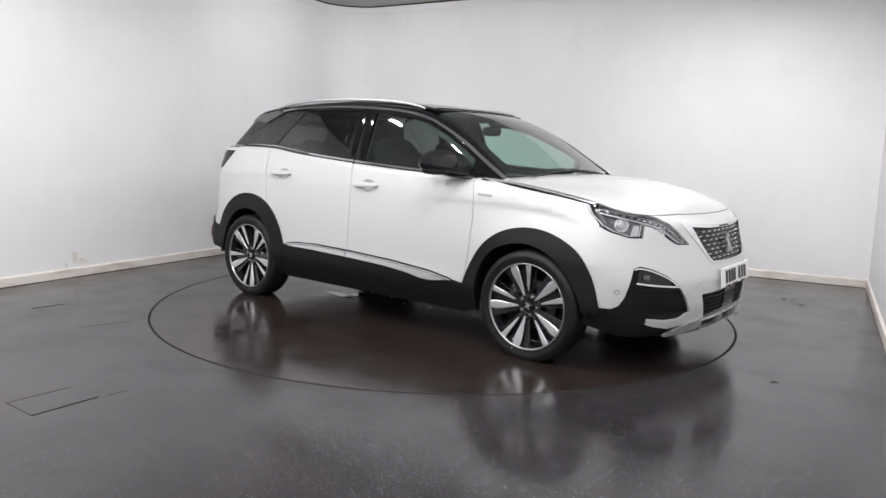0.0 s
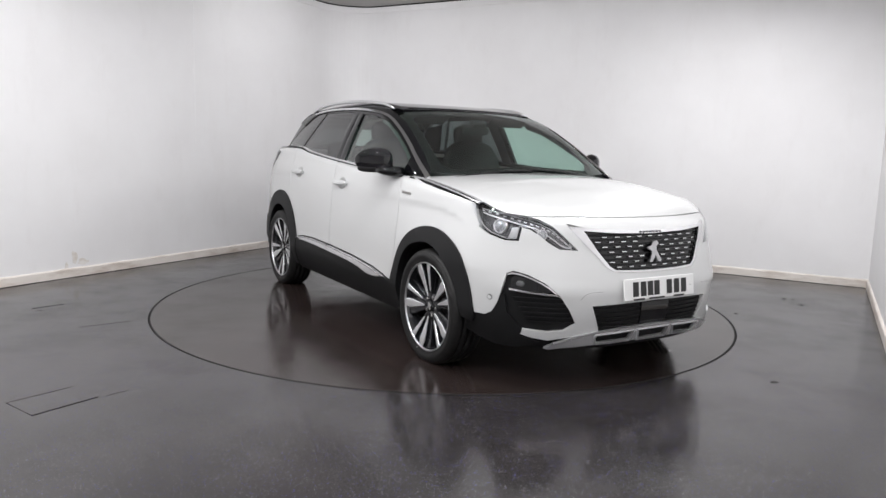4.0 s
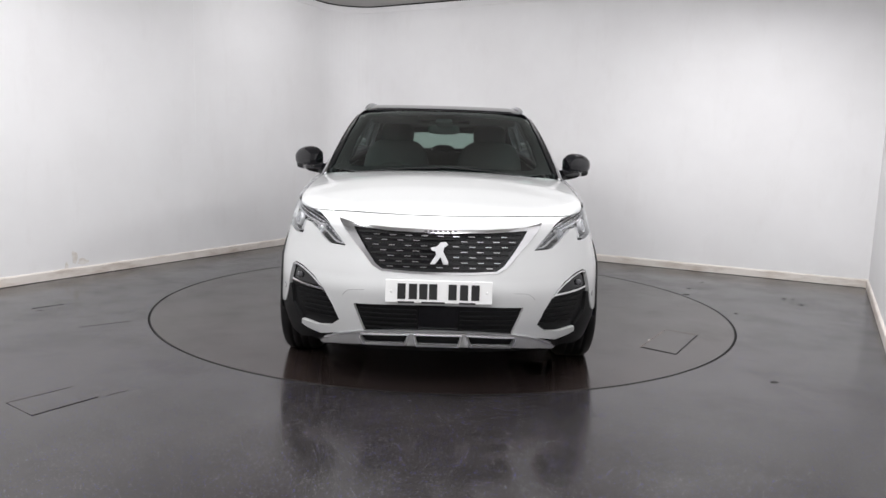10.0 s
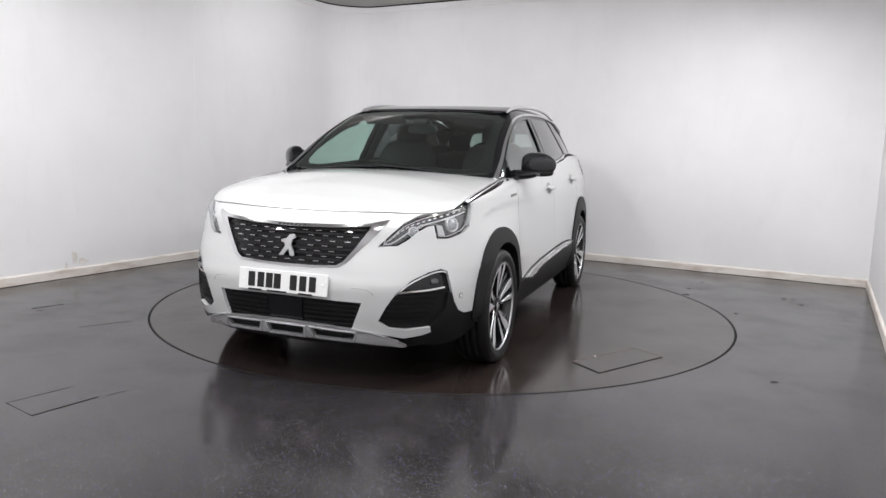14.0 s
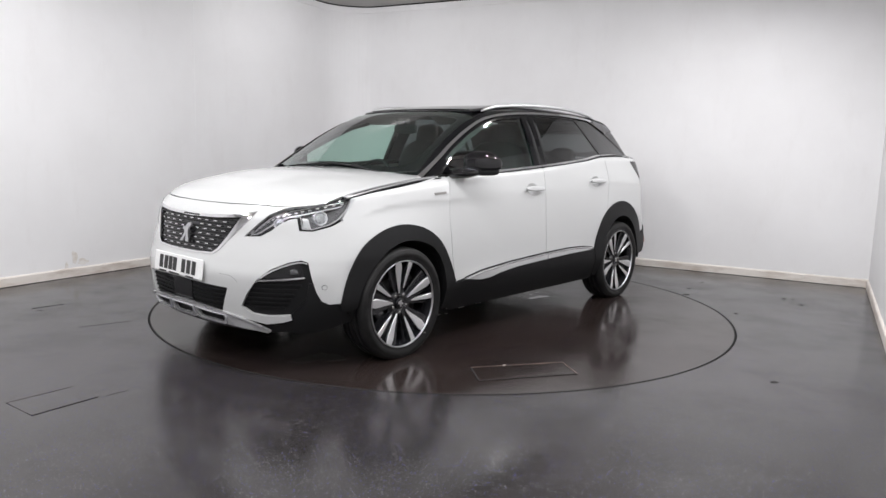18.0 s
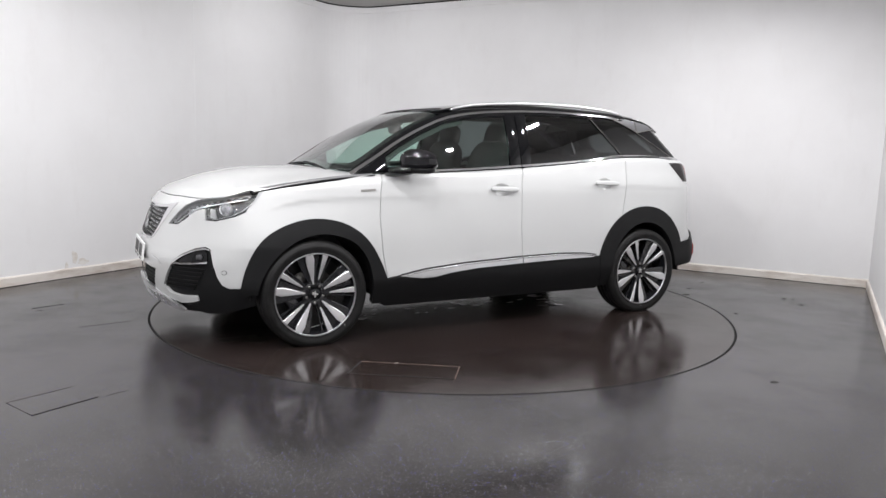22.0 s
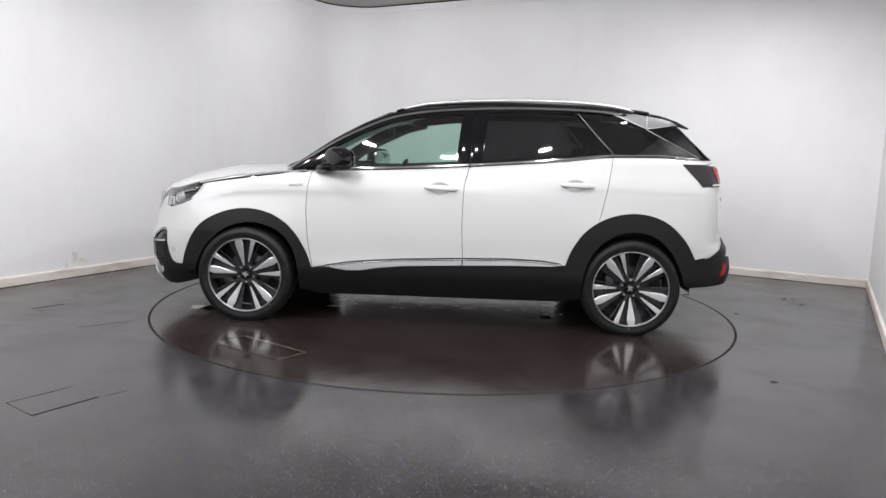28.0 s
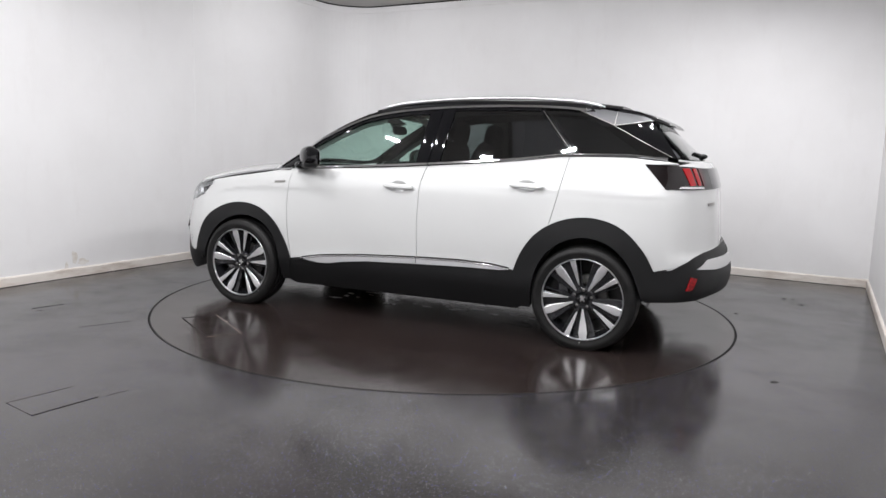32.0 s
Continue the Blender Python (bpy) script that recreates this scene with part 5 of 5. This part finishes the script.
for grid_rows, flip in ((up, False), (down, True)):
    for a, b in zip(grid_rows, grid_rows[1:]):
        for k in range(12):
            q = (a[k], a[k + 1], b[k + 1], b[k])
            bm.faces.new(q[::-1] if flip else q)
for a, b in ((up[-1], down[-1]), (up[0], down[0])):
    for k in range(12):
        bm.faces.new((a[k], a[k + 1], b[k + 1], b[k]))
for k in (0, -1):
    for i in range(3):
        bm.faces.new((up[i][k], up[i + 1][k], down[i + 1][k], down[i][k]))
bmesh.ops.recalc_face_normals(bm, faces=bm.faces)
part("spoiler", bm, GLOSS_BLACK, car, "gloss black roof spoiler", True)
bm = bmesh.new()
blob(bm, (0.07, 0.06, 0.035), (-1.925, 0.0, 1.235), 2.4)
tube(bm, [(-1.925, 0.0, 1.238), (-1.915, 0.16, 1.246), (-1.895, 0.34, 1.252)], 0.010, 6)
part("rear_wiper", bm, BLACK_PLASTIC, car, smooth=True)

# ---- wheels ----
def make_wheel(parent, x, y, turn, spin):
    wheel = new("wheel")
    wheel.parent = parent
    wheel.matrix_local = pose(x, y, HUB, 0, 0, turn) @ pose(0, 0, 0, 0, spin, 0)
    tagged(wheel, "alloy wheel with five pairs of bright-faced blades on black")
    for name, mesh in WHEEL_PARTS:
        ob = new(name, mesh)
        ob.parent = wheel
        if name == "tyre":
            ob.matrix_local = pose(0, 0, 0, 0, -spin, 0)
    return wheel


def keep(name, bm, mat, smooth=True):
    bmesh.ops.recalc_face_normals(bm, faces=bm.faces)
    me = bpy.data.meshes.new(name)
    bm.to_mesh(me)
    bm.free()
    me.materials.append(mat)
    if smooth:
        me.shade_smooth()
    return name, me


WHEEL_PARTS = []
bm = bmesh.new()
lathe(bm, [(0.252, 0.070), (0.256, 0.088), (0.262, 0.097), (0.266, 0.0985), (0.270, 0.0975), (0.282, 0.1035), (0.298, 0.1065), (0.310, 0.104), (0.312, 0.1015), (0.315, 0.1015), (0.325, 0.094), (0.333, 0.080), (0.3365, 0.062), (0.3372, 0.048), (0.331, 0.0465), (0.331, 0.0385), (0.3376, 0.037), (0.338, 0.006), (0.331, 0.0045), (0.331, -0.0045), (0.338, -0.006), (0.3376, -0.037), (0.331, -0.0385), (0.331, -0.0465), (0.3372, -0.048), (0.3365, -0.062), (0.333, -0.080), (0.322, -0.096), (0.298, -0.1065), (0.258, -0.088)], 128)
for v in bm.verts:
    low = max(0.0, -v.co.z - 0.29) / 0.048
    v.co.y *= 1 + 0.04 * low
    v.co.z = max(v.co.z, -HUB)
WHEEL_PARTS.append(keep("tyre", bm, RUBBER))
bm = bmesh.new()
lathe(bm, [(0.2600, 0.086), (0.2610, 0.0955), (0.2572, 0.0985), (0.2532, 0.0965), (0.2515, 0.088)], 96)
WHEEL_PARTS.append(keep("rim_edge", bm, RIM))
bm = bmesh.new()
lathe(bm, [(0.2515, 0.088), (0.246, 0.070), (0.238, 0.045), (0.232, 0.0), (0.236, -0.08), (0.254, -0.09)], 64)
WHEEL_PARTS.append(keep("rim_barrel", bm, DARK_ALLOY))
bm = bmesh.new()
lathe(bm, [(0.232, -0.035), (0.16, -0.045), (0.02, -0.045)], 48)
WHEEL_PARTS.append(keep("backing", bm, INK))
bm = bmesh.new()
lathe(bm, [(0.085, 0.0), (0.150, 0.0), (0.152, -0.012), (0.085, -0.012)], 48)
WHEEL_PARTS.append(keep("brake_disc", bm, BRAKE))
bm = bmesh.new()
box(bm, (0.07, 0.06, 0.14), (0.135, 0.005, 0.02), 0.012)
WHEEL_PARTS.append(keep("brake_caliper", bm, DARK_ALLOY))


def blade(bm, angle, radii, halves, face, deep):
    """A spoke along a ray: its half width and the height of its face at each radius."""
    ca, sa = math.cos(math.radians(angle)), math.sin(math.radians(angle))
    rows = []
    for r, h, f in zip(radii, halves, face):
        row = []
        for w, o in ((-h, f - 0.003), (-h * 0.8, f), (h * 0.8, f), (h, f - 0.003), (h * 0.8, f - deep), (-h * 0.8, f - deep)):
            row.append(bm.verts.new((r * ca - w * sa, o, r * sa + w * ca)))
        rows.append(row)
    for a, b in zip(rows, rows[1:]):
        for k in range(6):
            bm.faces.new((a[k], a[(k + 1) % 6], b[(k + 1) % 6], b[k]))
    bm.faces.new(rows[0])
    bm.faces.new(rows[-1][::-1])


RADII = (0.045, 0.10, 0.17, 0.215, 0.2515)
for k in range(5):
    a = 50 + 72 * k
    bm = bmesh.new()
    blade(bm, a, RADII, (0.010, 0.014, 0.025, 0.031, 0.028), (0.066, 0.070, 0.079, 0.086, 0.089), 0.045)
    blade(bm, a + 24, RADII, (0.008, 0.0105, 0.016, 0.020, 0.0215), (0.064, 0.068, 0.077, 0.084, 0.087), 0.045)
    WHEEL_PARTS.append(keep("spoke", bm, DARK_ALLOY, False))
    bm = bmesh.new()
    blade(bm, a - 12, (0.05, 0.10, 0.17, 0.22, 0.2505), (0.007, 0.014, 0.022, 0.026, 0.026), (0.056, 0.058, 0.064, 0.070, 0.074), 0.03)
    blade(bm, a + 12, (0.05, 0.12, 0.19, 0.248), (0.012, 0.016, 0.020, 0.024), (0.050, 0.050, 0.052, 0.056), 0.03)
    blade(bm, a + 34, (0.05, 0.12, 0.19, 0.248), (0.005, 0.005, 0.005, 0.006), (0.050, 0.052, 0.056, 0.062), 0.02)
    WHEEL_PARTS.append(keep("spoke_web", bm, DARK_ALLOY, False))
    bm = bmesh.new()
    blade(bm, a, (0.064, 0.10, 0.17, 0.215, 0.2505), (0.0045, 0.0105, 0.0215, 0.0278, 0.0225), (0.0695, 0.0725, 0.0815, 0.0885, 0.0915), 0.003)
    WHEEL_PARTS.append(keep("spoke_face", bm, ALLOY, False))
    bm = bmesh.new()
    blade(bm, a + 24, (0.092, 0.13, 0.17, 0.215, 0.2505), (0.0035, 0.0085, 0.0118, 0.0155, 0.0178), (0.0695, 0.0745, 0.0795, 0.0865, 0.0895), 0.003)
    WHEEL_PARTS.append(keep("spoke_face", bm, ALLOY, False))
bm = bmesh.new()
lathe(bm, [(0.082, 0.03), (0.078, 0.056), (0.066, 0.062), (0.046, 0.060), (0.042, 0.052), (0.036, 0.052)], 40)
WHEEL_PARTS.append(keep("hub", bm, DARK_ALLOY))
bm = bmesh.new()
lathe(bm, [(0.036, 0.050), (0.035, 0.066), (0.030, 0.070), (0.012, 0.071), (0.0001, 0.071)], 32)
WHEEL_PARTS.append(keep("hub_cap", bm, GLOSS_BLACK))
bm = bmesh.new()
for a in (45, -45):
    box(bm, (0.040, 0.004, 0.009), (0, 0.072, 0), 0.001, (0, a, 0))
box(bm, (0.012, 0.004, 0.020), (0.004, 0.0722, 0.010), 0.001)
WHEEL_PARTS.append(keep("cap_emblem", bm, SATIN, False))
for k in range(5):
    a = math.radians(22 + 72 * k)
    bm = bmesh.new()
    lathe(bm, [(0.0125, 0.05), (0.0125, 0.054), (0.009, 0.056), (0.0085, 0.063), (0.0001, 0.065)], 12)
    bmesh.ops.translate(bm, verts=bm.verts, vec=(0.056 * math.cos(a), 0, 0.056 * math.sin(a)))
    WHEEL_PARTS.append(keep("wheel_bolt", bm, STEEL))
bm = bmesh.new()
tube(bm, [(0, 0.096, -0.272), (0, 0.104, -0.276)], 0.004, 6)
WHEEL_PARTS.append(keep("valve", bm, STEEL))
for x, wide, spins in ((FRONT_AXLE, 0.812, (42, -17)), (REAR_AXLE, 0.800, (0.5, 4))):
    make_wheel(car, x, wide, 0, spins[0])
    make_wheel(car, x, -wide, 180, spins[1])
    for s in (1, -1):
        bm = bmesh.new()
        a = [math.radians(-3 + 186 * k / 22) for k in range(23)]
        strip(bm, [(x + 0.395 * math.cos(t), s * 0.885, HUB + 0.01 + 0.395 * math.sin(t)) for t in a], [(x + 0.395 * math.cos(t), s * 0.46, HUB + 0.01 + 0.395 * math.sin(t)) for t in a])
        strip(bm, [(x + 0.395 * math.cos(t), s * 0.46, HUB + 0.01 + 0.395 * math.sin(t)) for t in a], [(x, s * 0.46, HUB) for t in a])
        part("wheel_arch_liner", bm, INK, car)

# underbody
bm = bmesh.new()
box(bm, (3.25, 1.0, 0.16), (0.225, 0, 0.30), 0.03)
box(bm, (1.75, 1.62, 0.12), (0.0, 0, 0.29), 0.03)
box(bm, (0.35, 0.9, 0.10), (1.90, 0, 0.28), 0.03)
box(bm, (0.30, 0.9, 0.12), (-1.82, 0, 0.45), 0.03)
part("underbody", bm, INK, car)

# ---- cabin ----
both_sides("door_lining", [(0.86, 0.42), (0.90, 0.80), (0.86, 1.05), *belt(0.80, -1.75, -0.016), (-1.75, 0.62), (-1.60, 0.70), (-1.36, 0.78), (-1.1, 0.72), (-0.95, 0.5), (-0.88, 0.42)], "left", CABIN, car, lift=-0.055, depth=0.005, grid=0.06)
for s in (1, -1):
    line = belt(0.84, -1.70, -0.012, 30)
    p = on_skin([u for u, v in line], [v for u, v in line], "left" if s > 0 else "right", skin)
    bm = bmesh.new()
    tube(bm, [(x, y - s * 0.045, z) for x, y, z in p.tolist()], 0.036, 8, 0.5)
    part("door_top_trim", bm, CABIN, car, smooth=True)
panel("head_lining", [(0.30, 0), (0.28, 0.5), (-0.4, 0.53), (-1.3, 0.50), (-1.40, 0), (-1.3, -0.50), (-0.4, -0.53), (0.28, -0.5)], "top", LINING, car, f=cabin, lift=-0.035, depth=0.004, grid=0.06, label="dark grey head lining")
bm = bmesh.new()
box(bm, (0.42, 1.42, 0.20), (0.83, 0, 0.93), 0.05, (0, 8, 0))
box(bm, (0.34, 0.42, 0.10), (0.72, -0.37, 1.035), 0.035, (0, 6, 0))
box(bm, (0.30, 0.34, 0.40), (0.55, 0, 0.68), 0.05)
box(bm, (0.16, 0.26, 0.10), (0.62, 0.02, 1.03), 0.02, (0, -15, 0))
part("dashboard", bm, CABIN, car, smooth=False)
bm = bmesh.new()
n, m2 = 32, 8
rows = [[bm.verts.new(pose(0.42, -0.37, 0.985, 0, 66, 0) @ Vector(((0.165 + 0.014 * math.cos(2 * math.pi * j / m2)) * math.cos(2 * math.pi * i / n), (0.175 + 0.014 * math.cos(2 * math.pi * j / m2)) * math.sin(2 * math.pi * i / n), 0.014 * math.sin(2 * math.pi * j / m2)))) for j in range(m2)] for i in range(n)]
for i in range(n):
    for j in range(m2):
        bm.faces.new((rows[i][j], rows[(i + 1) % n][j], rows[(i + 1) % n][(j + 1) % m2], rows[i][(j + 1) % m2]))
box(bm, (0.05, 0.30, 0.05), (0.43, -0.37, 0.985), 0.015, (0, 66, 0))
tube(bm, [(0.44, -0.37, 0.98), (0.62, -0.37, 0.92)], 0.035, 8)
part("steering_wheel", bm, CABIN, car, smooth=True)


def make_seat(x, y, wide, rests, tall):
    seat = new("seat")
    seat.parent = car
    seat.matrix_local = pose(x, y, 0)
    bm = bmesh.new()
    blob(bm, (0.54, wide, 0.20), (0.06, 0, 0.60), 4, (0, -8, 0))
    part("cushion", bm, CLOTH, seat, smooth=True)
    bm = bmesh.new()
    blob(bm, (0.17, wide, 0.66 + 0.10 * (len(rests) < 2)), (-0.26, 0, 0.90 + 0.04 * (len(rests) < 2)), 3.4, (0, -15, 0))
    part("backrest", bm, CLOTH, seat, smooth=True)
    for r in rests:
        bm = bmesh.new()
        blob(bm, (0.11, 0.27 if len(rests) < 2 else 0.24, 0.19), (-0.375, r, tall), 3.0, (0, -10, 0))
        part("headrest", bm, CLOTH, seat, smooth=True)
        bm = bmesh.new()
        for d in (-0.06, 0.06):
            tube(bm, [(-0.345, r + d, tall - 0.18), (-0.37, r + d, tall - 0.02)], 0.007, 6)
        part("headrest_post", bm, STEEL, seat, smooth=True)
    return seat


make_seat(0.12, 0.38, 0.54, (0.0,), 1.350)
make_seat(0.12, -0.38, 0.54, (0.0,), 1.350)
make_seat(-0.72, 0.0, 1.30, (-0.42, 0.0, 0.42), 1.185)
bm = bmesh.new()
blob(bm, (0.035, 0.23, 0.070), (0.43, 0.0, 1.378), 3.4, (0, 10, 0))
tube(bm, [(0.445, 0, 1.41), (0.455, 0, 1.44)], 0.012, 8)
part("rear_view_mirror", bm, CABIN, car, smooth=True)
bm = bmesh.new()
box(bm, (0.06, 0.12, 0.04), (0.46, 0.0, 1.428), 0.012, (0, 28, 0))
part("camera_housing", bm, CABIN, car)
for s in (1, -1):
    bm = bmesh.new()
    box(bm, (0.012, 0.34, 0.12), (0.330, s * 0.36, 1.450), 0.005, (0, 60, 0))
    part("sun_visor", bm, LINING, car)
    panel("pillar_lining", [(1.03, 1.066), (0.87, 1.160), (0.73, 1.250), (0.55, 1.344), (0.36, 1.424), (0.20, 1.455), (0.20, 1.425), (0.36, 1.385), (0.55, 1.300), (0.73, 1.205), (0.835, 1.130), (0.85, 1.085)], "left" if s > 0 else "right", PILLAR, car, f=cabin, lift=-0.022, depth=0.004, grid=0.05, label="pale grey lining of the windscreen pillar")
    # inner face of the pillars behind the rear doors
    for line in ([(-0.13, 1.12), (-0.26, 1.14), (-0.30, 1.50), (-0.16, 1.49)], [(-1.24, 1.24), (-1.62, 1.25), (-1.30, 1.46), (-1.02, 1.49)]):
        panel("pillar_lining", line, "left" if s > 0 else "right", LINING, car, f=cabin, lift=-0.04, depth=0.004, grid=0.06)


def motions():
    """The turntable turns at an even pace and carries the car."""
    rows = [(k * 0.25, pose(0, 0, 0, 0, 0, -37.95 - 5.175 * k * 0.25)) for k in range(129)]
    walk(turntable, rows)
    walk(car, [(t, m @ pose(0.0145, -0.0327, 0)) for t, m in rows])


motions()
